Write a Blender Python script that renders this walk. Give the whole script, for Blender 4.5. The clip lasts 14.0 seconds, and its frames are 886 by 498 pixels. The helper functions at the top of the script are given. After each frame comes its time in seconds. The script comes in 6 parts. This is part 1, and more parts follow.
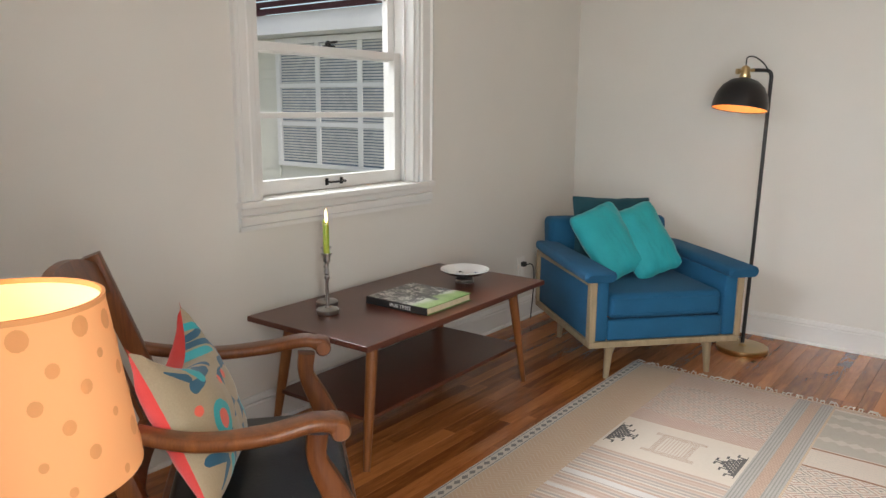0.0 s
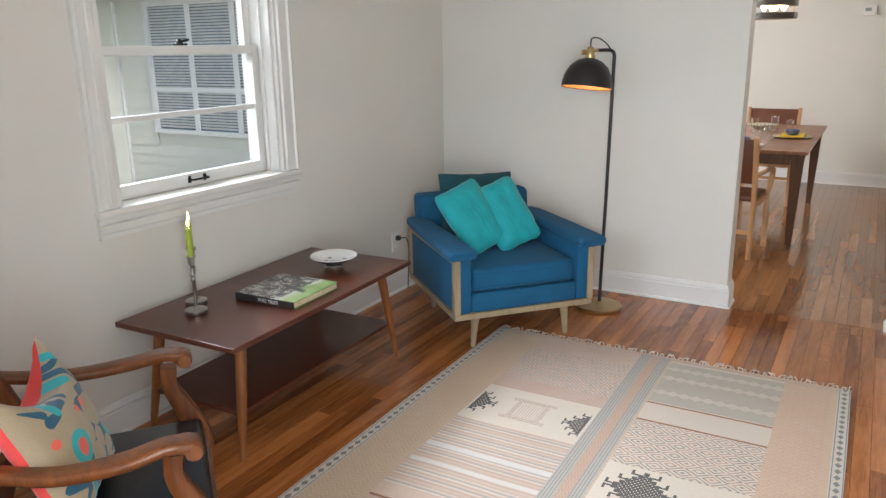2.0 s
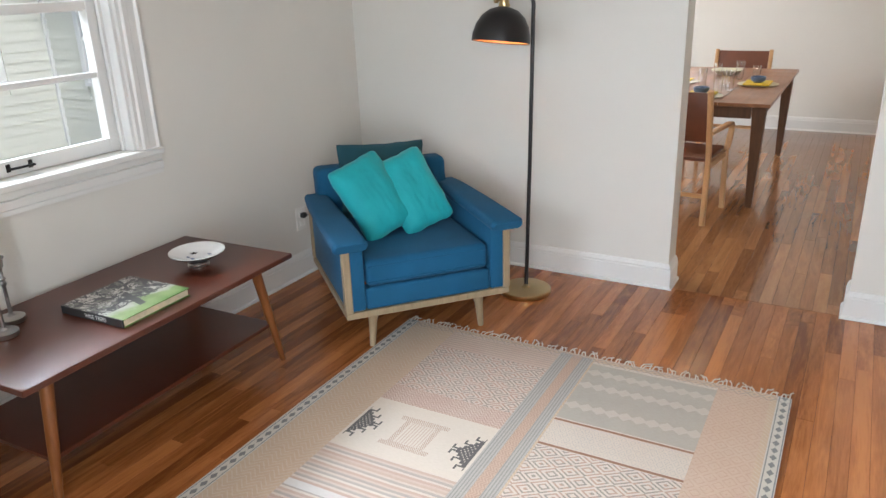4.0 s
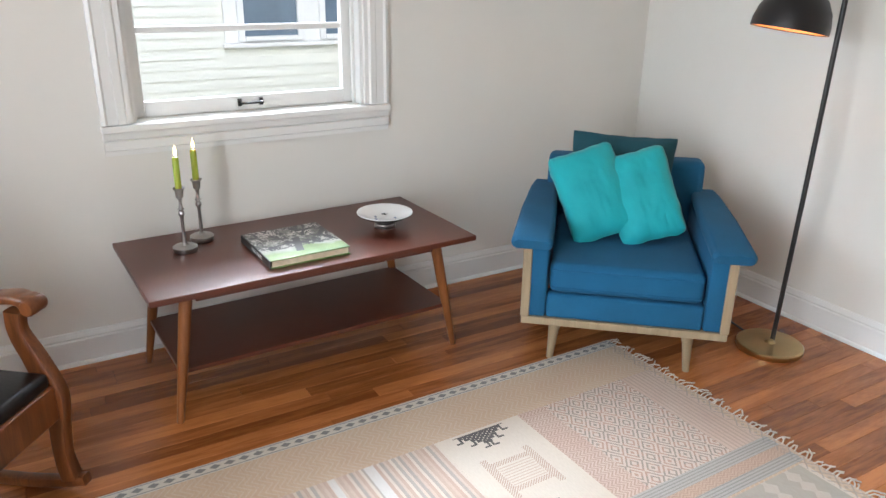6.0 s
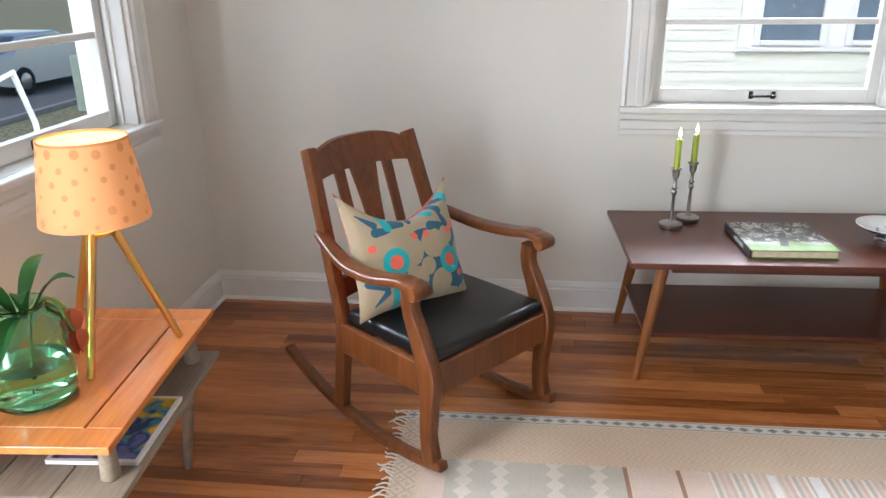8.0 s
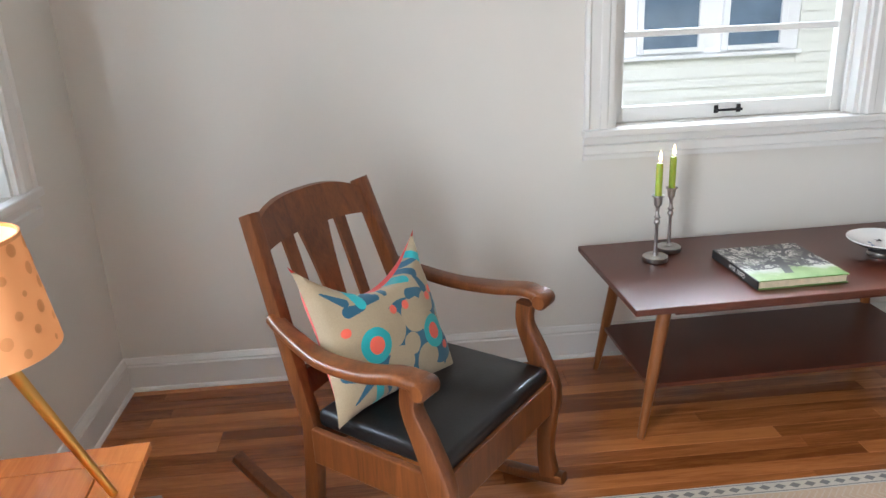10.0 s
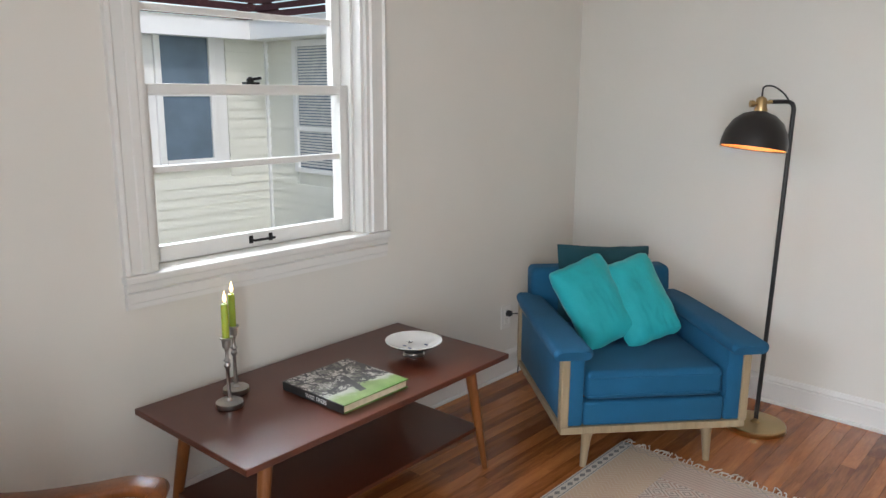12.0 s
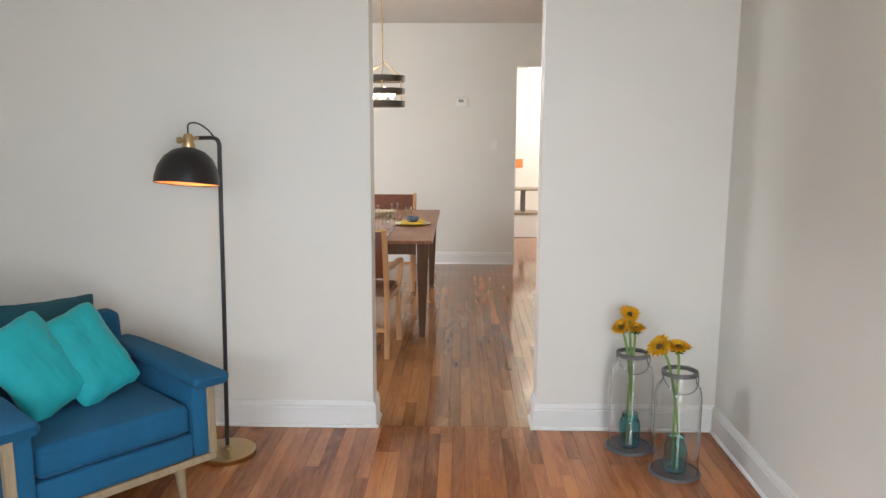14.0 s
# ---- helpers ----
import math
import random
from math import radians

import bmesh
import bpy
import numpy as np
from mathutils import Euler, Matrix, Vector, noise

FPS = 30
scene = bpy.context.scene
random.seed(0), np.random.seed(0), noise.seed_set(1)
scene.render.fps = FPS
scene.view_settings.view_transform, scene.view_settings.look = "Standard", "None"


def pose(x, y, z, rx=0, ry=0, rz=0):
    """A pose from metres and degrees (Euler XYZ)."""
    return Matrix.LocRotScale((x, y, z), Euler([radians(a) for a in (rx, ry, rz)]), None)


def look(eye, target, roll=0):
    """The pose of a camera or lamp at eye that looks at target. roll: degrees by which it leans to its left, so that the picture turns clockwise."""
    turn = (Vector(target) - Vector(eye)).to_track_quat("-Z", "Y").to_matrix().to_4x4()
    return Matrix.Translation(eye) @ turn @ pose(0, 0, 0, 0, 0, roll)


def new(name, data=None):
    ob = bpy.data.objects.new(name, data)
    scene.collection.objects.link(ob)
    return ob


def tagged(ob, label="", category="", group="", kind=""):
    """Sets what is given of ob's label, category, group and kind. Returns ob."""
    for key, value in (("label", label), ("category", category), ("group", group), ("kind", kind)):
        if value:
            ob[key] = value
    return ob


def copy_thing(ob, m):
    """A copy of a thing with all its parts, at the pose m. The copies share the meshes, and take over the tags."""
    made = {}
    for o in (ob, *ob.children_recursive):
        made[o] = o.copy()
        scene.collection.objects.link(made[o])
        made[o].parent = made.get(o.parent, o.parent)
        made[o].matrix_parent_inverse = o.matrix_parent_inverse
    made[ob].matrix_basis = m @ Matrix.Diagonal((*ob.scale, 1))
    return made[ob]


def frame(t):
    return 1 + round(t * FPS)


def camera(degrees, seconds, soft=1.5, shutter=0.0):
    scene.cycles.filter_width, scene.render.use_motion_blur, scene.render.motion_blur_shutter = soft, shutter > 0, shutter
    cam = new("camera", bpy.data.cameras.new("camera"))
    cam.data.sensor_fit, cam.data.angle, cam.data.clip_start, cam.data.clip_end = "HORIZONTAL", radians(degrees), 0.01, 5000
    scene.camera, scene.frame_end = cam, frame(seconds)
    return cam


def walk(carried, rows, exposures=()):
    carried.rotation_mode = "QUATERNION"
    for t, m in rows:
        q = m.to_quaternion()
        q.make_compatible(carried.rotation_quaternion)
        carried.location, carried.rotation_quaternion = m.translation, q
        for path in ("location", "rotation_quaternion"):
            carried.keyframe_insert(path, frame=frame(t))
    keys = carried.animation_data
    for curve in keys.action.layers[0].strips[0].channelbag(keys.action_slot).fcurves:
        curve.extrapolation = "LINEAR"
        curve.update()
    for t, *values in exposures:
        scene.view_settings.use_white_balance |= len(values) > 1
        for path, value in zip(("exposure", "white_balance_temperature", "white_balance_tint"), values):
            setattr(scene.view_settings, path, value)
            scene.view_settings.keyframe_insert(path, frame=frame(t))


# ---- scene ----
K = 1.08  # metres for each unit of the plan below
cam = camera(61.7, 14.0)
PATH = [
    (0, (0.494, 0.364, 1.177), (-0.713, 1.912, 0.797), 0.5),
    (0.5, (0.543, 0.349, 1.265), (-0.617, 1.923, 0.844), 1.0),
    (1, (0.615, 0.272, 1.342), (-0.535, 1.835, 0.856), 1.1),
    (1.5, (0.67, 0.291, 1.377), (-0.413, 1.881, 0.833), 0.1),
    (2, (0.686, 0.358, 1.379), (-0.286, 2.025, 0.852), -0.9),
    (2.5, (0.678, 0.485, 1.432), (-0.209, 2.194, 0.891), -1.8),
    (3, (0.693, 0.615, 1.453), (-0.184, 2.305, 0.841), -2.3),
    (5.5, (0.987, 1.587, 1.365), (-0.354, 2.879, 0.636), 1.0),
    (6, (1.041, 1.673, 1.349), (-0.566, 2.628, 0.639), 0.9),
    (6.5, (1.167, 1.692, 1.343), (-0.635, 2.169, 0.617), 0.2),
    (7, (1.238, 1.661, 1.348), (-0.628, 1.718, 0.632), -0.9),
    (7.5, (1.234, 1.615, 1.322), (-0.63, 1.41, 0.624), -0.5),
    (10, (0.802, 1.294, 1.297), (-1.085, 1.414, 0.643), -2.7),
    (10.5, (0.692, 1.154, 1.317), (-1.134, 1.658, 0.676), -2.5),
    (11, (0.617, 1.067, 1.315), (-1.115, 1.895, 0.756), -2.0),
    (11.5, (0.53, 1.045, 1.332), (-1.032, 2.207, 0.872), -0.4),
    (12, (0.484, 1.005, 1.38), (-0.832, 2.452, 0.964), 0.4),
    (12.5, (0.438, 0.968, 1.364), (-0.591, 2.633, 0.953), 0.6),
    (13, (0.468, 1.002, 1.378), (-0.2, 2.838, 0.95), -0.3),
    (13.5, (0.477, 1.036, 1.374), (0.139, 2.969, 0.987), -0.2),
    (14, (0.502, 1.059, 1.398), (0.455, 3.032, 1.072), 0.2),
]
walk(cam, [(t, look([K * v for v in eye], [K * v for v in target], roll)) for t, eye, target, roll in PATH],
     exposures=[(0, -0.04, 6950, 12), (1, -0.02, 6750, 11), (1.5, 0.05, 6550, 10), (3, 0.20, 6400, 10), (5.5, 0.44, 6250, 11), (6.5, 0.58, 6250, 10), (7.5, 0.58, 6150, 10), (10, 0.56, 6100, 10), (11, 0.46, 6200, 9), (12.5, 0.0, 6600, 12), (13.5, 0.18, 6750, 12), (14, 0.18, 6400, 10)])

# ---- world, sun, lamps at the openings and added fill lamps ----
SUN_EL, SUN_ROT = radians(33), radians(110)
world = bpy.data.worlds.new("world")
scene.world = world
world.use_nodes = True
wn = world.node_tree
sky = wn.nodes.new("ShaderNodeTexSky")
sky.sky_type, sky.sun_disc, sky.sun_elevation, sky.sun_rotation = "NISHITA", False, SUN_EL, SUN_ROT
wn.links.new(sky.outputs[0], wn.nodes["Background"].inputs[0])
wn.nodes["Background"].inputs[1].default_value = 0.125


PIVOT = Matrix.Translation((K * 0.875, K * 4.361, 0))
PLAN = PIVOT @ pose(0, 0, 0, 0, 0, 2.0) @ PIVOT.inverted()  # the furniture stands two degrees off the walls


def lamp(kind, name, m, energy, color, **kw):
    data = bpy.data.lights.new(name, kind)
    data.energy, data.color = energy, color
    for key, value in kw.items():
        if key == "angle":
            data.angle = value
        if key == "size":
            data.shape, data.size, data.size_y = "RECTANGLE", value[0] * K, value[1] * K
        if key == "soft":
            data.shadow_soft_size = value
        if key == "spot":
            data.spot_size, data.spot_blend = value
    ob = new(name, data)
    m = m.copy()
    m.translation *= K
    ob.matrix_world = PLAN @ m if kind == "POINT" else m
    return ob


to_sun = Vector((math.sin(SUN_ROT) * math.cos(SUN_EL), math.cos(SUN_ROT) * math.cos(SUN_EL), math.sin(SUN_EL)))
lamp("SUN", "sun", look(to_sun * 10, (0, 0, 0)), 0.8, (1.0, 0.97, 0.93), angle=radians(10))
lamp("AREA", "sky_at_west_window", look((-4.2, 2.6, 2.9), (1.5, 2.9, 0.9)), 400, (0.84, 0.92, 1.0), size=(2.6, 1.2))
lamp("AREA", "sky_at_south_window", look((-1.2, -1.8, 2.3), (0.5, 3.0, 0.9)), 140, (0.74, 0.87, 1.0), size=(1.6, 1.2))
lamp("AREA", "sky_at_front_door", look((0.965, 0.06, 1.15), (-0.55, 2.5, 1.15)), 80, (0.88, 0.94, 1.0), size=(0.85, 1.8))
lamp("AREA", "sky_at_dining_window", look((-1.25, 9.6, 2.3), (0.3, 6.5, 0.9)), 300, (0.9, 0.95, 1.0), size=(1.4, 1.2))
# Fill lamp added behind an unseen opening, to brighten the dining room's north wall.
lamp("AREA", "dining_west_fill", look((-3.0, 5.6, 1.9), (0.7, 8.3, 1.0)), 165, (0.9, 0.96, 1.0), size=(1.6, 1.2))
# No window here: lamp added inside the closed east wall to brighten the hall.
lamp("AREA", "hall_fill", look((2.66, 10.2, 1.5), (1.2, 10.2, 1.0)), 110, (1.0, 0.97, 0.92), size=(1.6, 1.6))
lamp("POINT", "floor_lamp_bulb", pose(-0.56, 4.03, 1.215), 0.6, (1.0, 0.62, 0.32), soft=0.03)
lamp("POINT", "table_lamp_bulb", pose(-0.389, 0.683, 0.90), 1.0, (1.0, 0.6, 0.3), soft=0.03)
lamp("POINT", "pendant_bulb", pose(-0.088, 6.70, 1.64), 3, (1.0, 0.68, 0.4), soft=0.04)


# ---- node material helpers ----
class Ex:
    """A value in a node tree, with arithmetic."""

    def __init__(self, tree, sock):
        self.t, self.s = tree, sock

    def op(self, name, *others):
        n = self.t.nodes.new("ShaderNodeMath")
        n.operation = name
        for i, v in enumerate((self, *others)):
            if isinstance(v, Ex):
                self.t.links.new(v.s, n.inputs[i])
            else:
                n.inputs[i].default_value = v
        return Ex(self.t, n.outputs[0])

    def __add__(self, o): return self.op("ADD", o)
    def __sub__(self, o): return self.op("SUBTRACT", o)
    def __mul__(self, o): return self.op("MULTIPLY", o)
    def __gt__(self, o): return self.op("GREATER_THAN", o)
    def __lt__(self, o): return self.op("LESS_THAN", o)
    def __mod__(self, o): return self.op("FLOORED_MODULO", o)
    def abs(self): return self.op("ABSOLUTE")
    def floor(self): return self.op("FLOOR")
    def both(self, o): return self.op("MULTIPLY", o)
    def either(self, o): return self.op("MAXIMUM", o)
    def inv(self): return Ex(self.t, (self * -1.0 + 1.0).s)


class Mat:
    def __init__(self, name, rough=0.5, metal=0.0, **kw):
        self.m = bpy.data.materials.new(name)
        self.m.use_nodes = True
        self.t = self.m.node_tree
        self.b = self.t.nodes["Principled BSDF"]
        self.b.inputs["Roughness"].default_value = rough
        self.b.inputs["Metallic"].default_value = metal
        for key, value in kw.items():
            self.b.inputs[key.replace("_", " ")].default_value = value

    def node(self, kind, **kw):
        n = self.t.nodes.new("ShaderNode" + kind)
        for key, value in kw.items():
            n.inputs[key].default_value = value
        return n

    def coord(self, scale=(1, 1, 1), source="Object"):
        c, m = self.node("TexCoord"), self.node("Mapping")
        m.inputs["Scale"].default_value = [s / K for s in scale]
        self.t.links.new(c.outputs[source], m.inputs[0])
        return m.outputs[0]

    def xyz(self, scale=(1, 1, 1)):
        n = self.node("SeparateXYZ")
        self.t.links.new(self.coord(scale), n.inputs[0])
        return [Ex(self.t, o) for o in n.outputs]

    def noise(self, scale=5.0, detail=4.0, stretch=(1, 1, 1), rough=0.5, distortion=0.0, offset=None):
        n = self.node("TexNoise", Scale=scale, Detail=detail, Roughness=rough, Distortion=distortion)
        v = self.coord(stretch)
        if offset is not None:
            a = self.t.nodes.new("ShaderNodeVectorMath")
            self.t.links.new(v, a.inputs[0])
            self.t.links.new(offset.s, a.inputs[1])
            v = a.outputs[0]
        self.t.links.new(v, n.inputs["Vector"])
        return Ex(self.t, n.outputs[0])

    def random(self, island=False):
        if island:
            return Ex(self.t, self.t.nodes.new("ShaderNodeNewGeometry").outputs["Random Per Island"])
        return Ex(self.t, self.t.nodes.new("ShaderNodeObjectInfo").outputs["Random"])

    def ramp(self, fac, stops):
        n = self.t.nodes.new("ShaderNodeValToRGB")
        self.t.links.new(fac.s, n.inputs[0])
        e = n.color_ramp.elements
        while len(e) < len(stops):
            e.new(0.5)
        for el, (p, c) in zip(e, stops):
            el.position, el.color = p, (*c, 1)
        return Ex(self.t, n.outputs[0])

    def mix(self, fac, a, b, mode="MIX"):
        n = self.t.nodes.new("ShaderNodeMixRGB")
        n.blend_type = mode
        for i, v in enumerate((fac, a, b)):
            if isinstance(v, Ex):
                self.t.links.new(v.s, n.inputs[i])
            elif i == 0:
                n.inputs[0].default_value = v
            else:
                n.inputs[i].default_value = (*v, 1)
        return Ex(self.t, n.outputs[0])

    def color(self, ex):
        self.t.links.new(ex.s, self.b.inputs["Base Color"])
        return self

    def set(self, name, ex):
        self.t.links.new(ex.s, self.b.inputs[name])
        return self

    def bump(self, ex, strength=0.2, distance=0.002):
        n = self.t.nodes.new("ShaderNodeBump")
        n.inputs["Strength"].default_value, n.inputs["Distance"].default_value = strength, distance
        self.t.links.new(ex.s, n.inputs["Height"])
        self.t.links.new(n.outputs[0], self.b.inputs["Normal"])
        return self


def simple(name, rgb, rough=0.5, metal=0.0, vary=0.12, scale=9.0, bump=0.0, **kw):
    m = Mat(name, rough, metal, **kw)
    n = m.noise(scale, 5)
    lo, hi = [max(0, c * (1 - vary)) for c in rgb], [min(1, c * (1 + vary)) for c in rgb]
    m.color(m.ramp(n, [(0.3, lo), (0.7, hi)]))
    if bump:
        m.bump(m.noise(scale * 12, 3), bump, 0.002)
    return m.m


def wood(name, dark, light, rough=0.35, along="y", scale=1.0, island=False, spread=0.0, coat=0.0):
    m = Mat(name, rough, Coat_Weight=coat, Coat_Roughness=0.12)
    st = {"x": (0.7, 9, 9), "y": (9, 0.7, 9), "z": (9, 9, 0.7)}[along]
    rnd = m.random(island) * 37.0
    g = m.noise(2.2 * scale, 6, st, 0.62, 1.2, offset=rnd)
    fine = m.noise(11 * scale, 3, [s * 1.6 for s in st], 0.6, offset=rnd)
    f = g * 0.75 + fine * 0.35 - 0.05
    if spread:
        f = f + (m.random(island) - 0.5) * spread
    m.color(m.ramp(f, [(0.28, dark), (0.74, light)]))
    m.bump(fine, 0.12, 0.001)
    m.set("Roughness", m.noise(6, 3) * 0.18 + (rough - 0.09))
    m.b.inputs["Specular IOR Level"].default_value = 0.33
    return m.m


def cloth(name, rgb, vary=0.12, rough=0.9, weave=420.0, sheen=0.2, soft=0.4):
    m = Mat(name, rough, Sheen_Weight=sheen, Sheen_Roughness=0.4)
    n = m.noise(6, 4)
    w = m.noise(weave, 1)
    f = n * 0.6 + w * 0.4
    m.color(m.ramp(f, [(0.3, [c * (1 - vary) for c in rgb]), (0.7, [min(1, c * (1 + vary)) for c in rgb])]))
    m.bump(w * 0.5 + m.noise(14, 3) * 2.0 * soft, 0.25, 0.003)
    return m.m


def glow(name, rgb, strength, base=(0.8, 0.8, 0.8)):
    m = Mat(name, 0.6)
    m.b.inputs["Base Color"].default_value = (*base, 1)
    m.b.inputs["Emission Color"].default_value = (*rgb, 1)
    m.b.inputs["Emission Strength"].default_value = strength
    return m.m


def glass(name, rgb=(1, 1, 1), rough=0.0, ior=1.45):
    m = Mat(name, rough, Transmission_Weight=1.0, IOR=ior)
    m.b.inputs["Base Color"].default_value = (*rgb, 1)
    return m.m


def paint(name, rgb, rough=0.5, orange=0.12):
    m = Mat(name, rough)
    n = m.noise(1.6, 5)
    m.color(m.ramp(n, [(0.35, [c * 0.965 for c in rgb]), (0.65, rgb)]))
    m.bump(m.noise(90, 3) * 0.6 + m.noise(7, 2) * 0.8, orange, 0.0015)
    return m.m


M_WALL = paint("wall_paint", (0.735, 0.705, 0.645), 0.5)
M_CEIL = paint("ceiling_paint", (0.74, 0.72, 0.68), 0.8)
M_TRIM = paint("trim_paint", (0.755, 0.74, 0.705), 0.32, 0.05)
M_PLANK = wood("floor_plank_wood", (0.19, 0.054, 0.014), (0.52, 0.185, 0.054), 0.17, "y", 1.0, False, 0.40, 0.28)
M_PLANK_FAR = wood("far_plank_wood", (0.20, 0.075, 0.026), (0.42, 0.19, 0.075), 0.14, "y", 1.0, True, 0.36, 0.4)
M_PLANK_NEAR = wood("dining_plank_wood", (0.20, 0.075, 0.026), (0.42, 0.19, 0.075), 0.14, "y", 1.0, False, 0.36, 0.4)
M_GAP = simple("floor_gap", (0.03, 0.014, 0.008), 0.8)
M_WALNUT = simple("walnut_veneer", (0.085, 0.020, 0.009), 0.28, vary=0.12, scale=7, bump=0.04)
M_WALNUT_LEG = wood("walnut_leg", (0.13, 0.040, 0.011), (0.29, 0.105, 0.030), 0.35, "z", coat=0.05)
M_OAK = wood("rocker_oak", (0.066, 0.019, 0.006), (0.21, 0.066, 0.017), 0.34, "z", 1.2, coat=0.06)
M_PALE = wood("limed_wood", (0.23, 0.165, 0.095), (0.37, 0.28, 0.175), 0.5, "z")
M_PINE = wood("orange_pine", (0.46, 0.14, 0.035), (0.72, 0.27, 0.075), 0.22, "x", 0.8, coat=0.5)
M_GREYWOOD = wood("weathered_wood", (0.16, 0.12, 0.085), (0.36, 0.29, 0.21), 0.6, "x")
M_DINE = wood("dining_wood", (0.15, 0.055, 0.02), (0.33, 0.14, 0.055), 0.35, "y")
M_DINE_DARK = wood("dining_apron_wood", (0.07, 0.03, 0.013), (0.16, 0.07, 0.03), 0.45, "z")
M_BEECH = wood("beech", (0.42, 0.22, 0.10), (0.60, 0.36, 0.17), 0.4, "z")
M_BLUE = cloth("blue_upholstery", (0.002, 0.082, 0.175), 0.16, sheen=0.02)
M_TEAL = cloth("dark_teal_velvet", (0.002, 0.055, 0.075), 0.2, 0.8, sheen=0.15)
M_TURQ = cloth("turquoise_velvet", (0.003, 0.33, 0.35), 0.16, 0.75, sheen=0.3, soft=1.6)
M_LEATHER = simple("black_leather", (0.009, 0.008, 0.008), 0.30, vary=0.25, bump=0.15, Specular_IOR_Level=0.35)
M_BROWNLEATHER = simple("brown_leather", (0.13, 0.038, 0.016), 0.42, vary=0.2, bump=0.1)
M_BRASS = simple("brass", (0.55, 0.40, 0.20), 0.28, 1.0, 0.08)
M_GOLD = simple("lamp_leg_brass", (0.72, 0.42, 0.12), 0.3, 1.0, 0.05)
M_PEWTER = simple("pewter", (0.42, 0.40, 0.38), 0.3, 1.0, 0.1)
M_BLACK = simple("black_enamel", (0.012, 0.010, 0.010), 0.38)
M_IRON = simple("dark_iron", (0.02, 0.018, 0.017), 0.45, 0.6)
M_GOLD_IN = simple("gold_lining", (0.85, 0.42, 0.16), 0.5, 0.1)
M_CANDLE = simple("green_wax", (0.34, 0.42, 0.04), 0.45, vary=0.06, Subsurface_Weight=0.3, Subsurface_Scale=0.01)
M_FLAME = glow("flame", (1.0, 0.62, 0.24), 7.0)
M_WHITE = simple("white_glaze", (0.8, 0.79, 0.76), 0.15, vary=0.02)
M_DARKGLAZE = simple("dark_glaze", (0.012, 0.012, 0.016), 0.15)
M_PAPER = simple("paper_pages", (0.62, 0.52, 0.36), 0.8, vary=0.1, scale=60)
M_PLASTIC = simple("white_plastic", (0.78, 0.76, 0.71), 0.35, vary=0.03)
M_CABLE = simple("black_rubber", (0.012, 0.012, 0.012), 0.6)
M_PANE = glass("window_glass", (1, 1, 1), 0.0, 1.05)
M_CLEAR = glass("clear_glass", (0.97, 0.985, 0.985))
M_GREENGLASS = glass("green_glass", (0.60, 0.96, 0.74))
M_TEALGLASS = glass("teal_jar_glass", (0.30, 0.85, 0.90))
M_LEAF = simple("tulip_leaf", (0.035, 0.16, 0.035), 0.45, vary=0.3)
M_STEM = simple("stem", (0.20, 0.33, 0.08), 0.5)
M_TULIP = simple("coral_petal", (0.75, 0.19, 0.09), 0.5)
M_PETAL = simple("sunflower_petal", (0.90, 0.50, 0.01), 0.55, vary=0.2)
M_SEED = simple("sunflower_seed_head", (0.10, 0.06, 0.012), 0.9, bump=0.6, scale=40)
M_ZINC = simple("zinc", (0.20, 0.20, 0.20), 0.5, 0.8)
M_SIDING = paint("siding_paint", (0.76, 0.76, 0.70), 0.5)
M_SIDE_TRIM = paint("outside_white_paint", (0.82, 0.82, 0.82), 0.45)
M_BLIND = simple("blind_slat", (0.58, 0.58, 0.57), 0.5)
M_DARKPANE = simple("dark_window_glass", (0.13, 0.18, 0.24), 0.06, vary=0.2, scale=2)
M_SHINGLE = simple("roof_shingle", (0.14, 0.05, 0.045), 0.9, vary=0.35, scale=20, bump=0.3)
M_GRASS = simple("dry_grass", (0.30, 0.27, 0.15), 0.95, vary=0.5, scale=14, bump=0.5)
M_CONCRETE = simple("concrete", (0.34, 0.33, 0.31), 0.85, vary=0.15, scale=4, bump=0.2)
M_ASPHALT = simple("asphalt", (0.17, 0.168, 0.165), 0.9, vary=0.2, scale=20, bump=0.3)
M_CARPAINT = simple("silver_car_paint", (0.50, 0.53, 0.57), 0.25, 0.5, 0.03, Coat_Weight=0.6)
M_TYRE = simple("tyre_rubber", (0.02, 0.02, 0.02), 0.8)
M_TAIL = simple("red_tail_light", (0.55, 0.02, 0.015), 0.2)
M_DOORPAINT = paint("door_grey_paint", (0.17, 0.16, 0.155), 0.45)
M_FRINGE = cloth("rug_fringe", (0.58, 0.50, 0.40), 0.15)
M_YELLOW = simple("yellow_napkin", (0.70, 0.50, 0.03), 0.85)
M_BLUEGLAZE = simple("blue_grey_glaze", (0.09, 0.13, 0.22), 0.3)
M_BRONZE = simple("pendant_band_wood", (0.06, 0.045, 0.03), 0.5)
M_ORANGE = simple("orange_paint", (0.62, 0.19, 0.05), 0.6)
M_TAN = simple("stoneware_glaze", (0.50, 0.46, 0.30), 0.35)


# ---- mesh helpers ----
def part(name, bm, material, parent=None, label="", smooth=False, kind="", category="", group=""):
    bmesh.ops.scale(bm, vec=(K, K, K), verts=bm.verts)
    bmesh.ops.recalc_face_normals(bm, faces=bm.faces)
    me = bpy.data.meshes.new(name)
    if smooth:
        for f in bm.faces:
            f.smooth = True
        for e in bm.edges:
            if len(e.link_faces) == 2 and e.calc_face_angle(0) > radians(38):
                e.smooth = False
    bm.to_mesh(me)
    bm.free()
    for mt in (material if isinstance(material, (list, tuple)) else [material]):
        me.materials.append(mt)
    ob = new(name, me)
    ob.parent = parent
    return tagged(ob, label, category, group, kind)


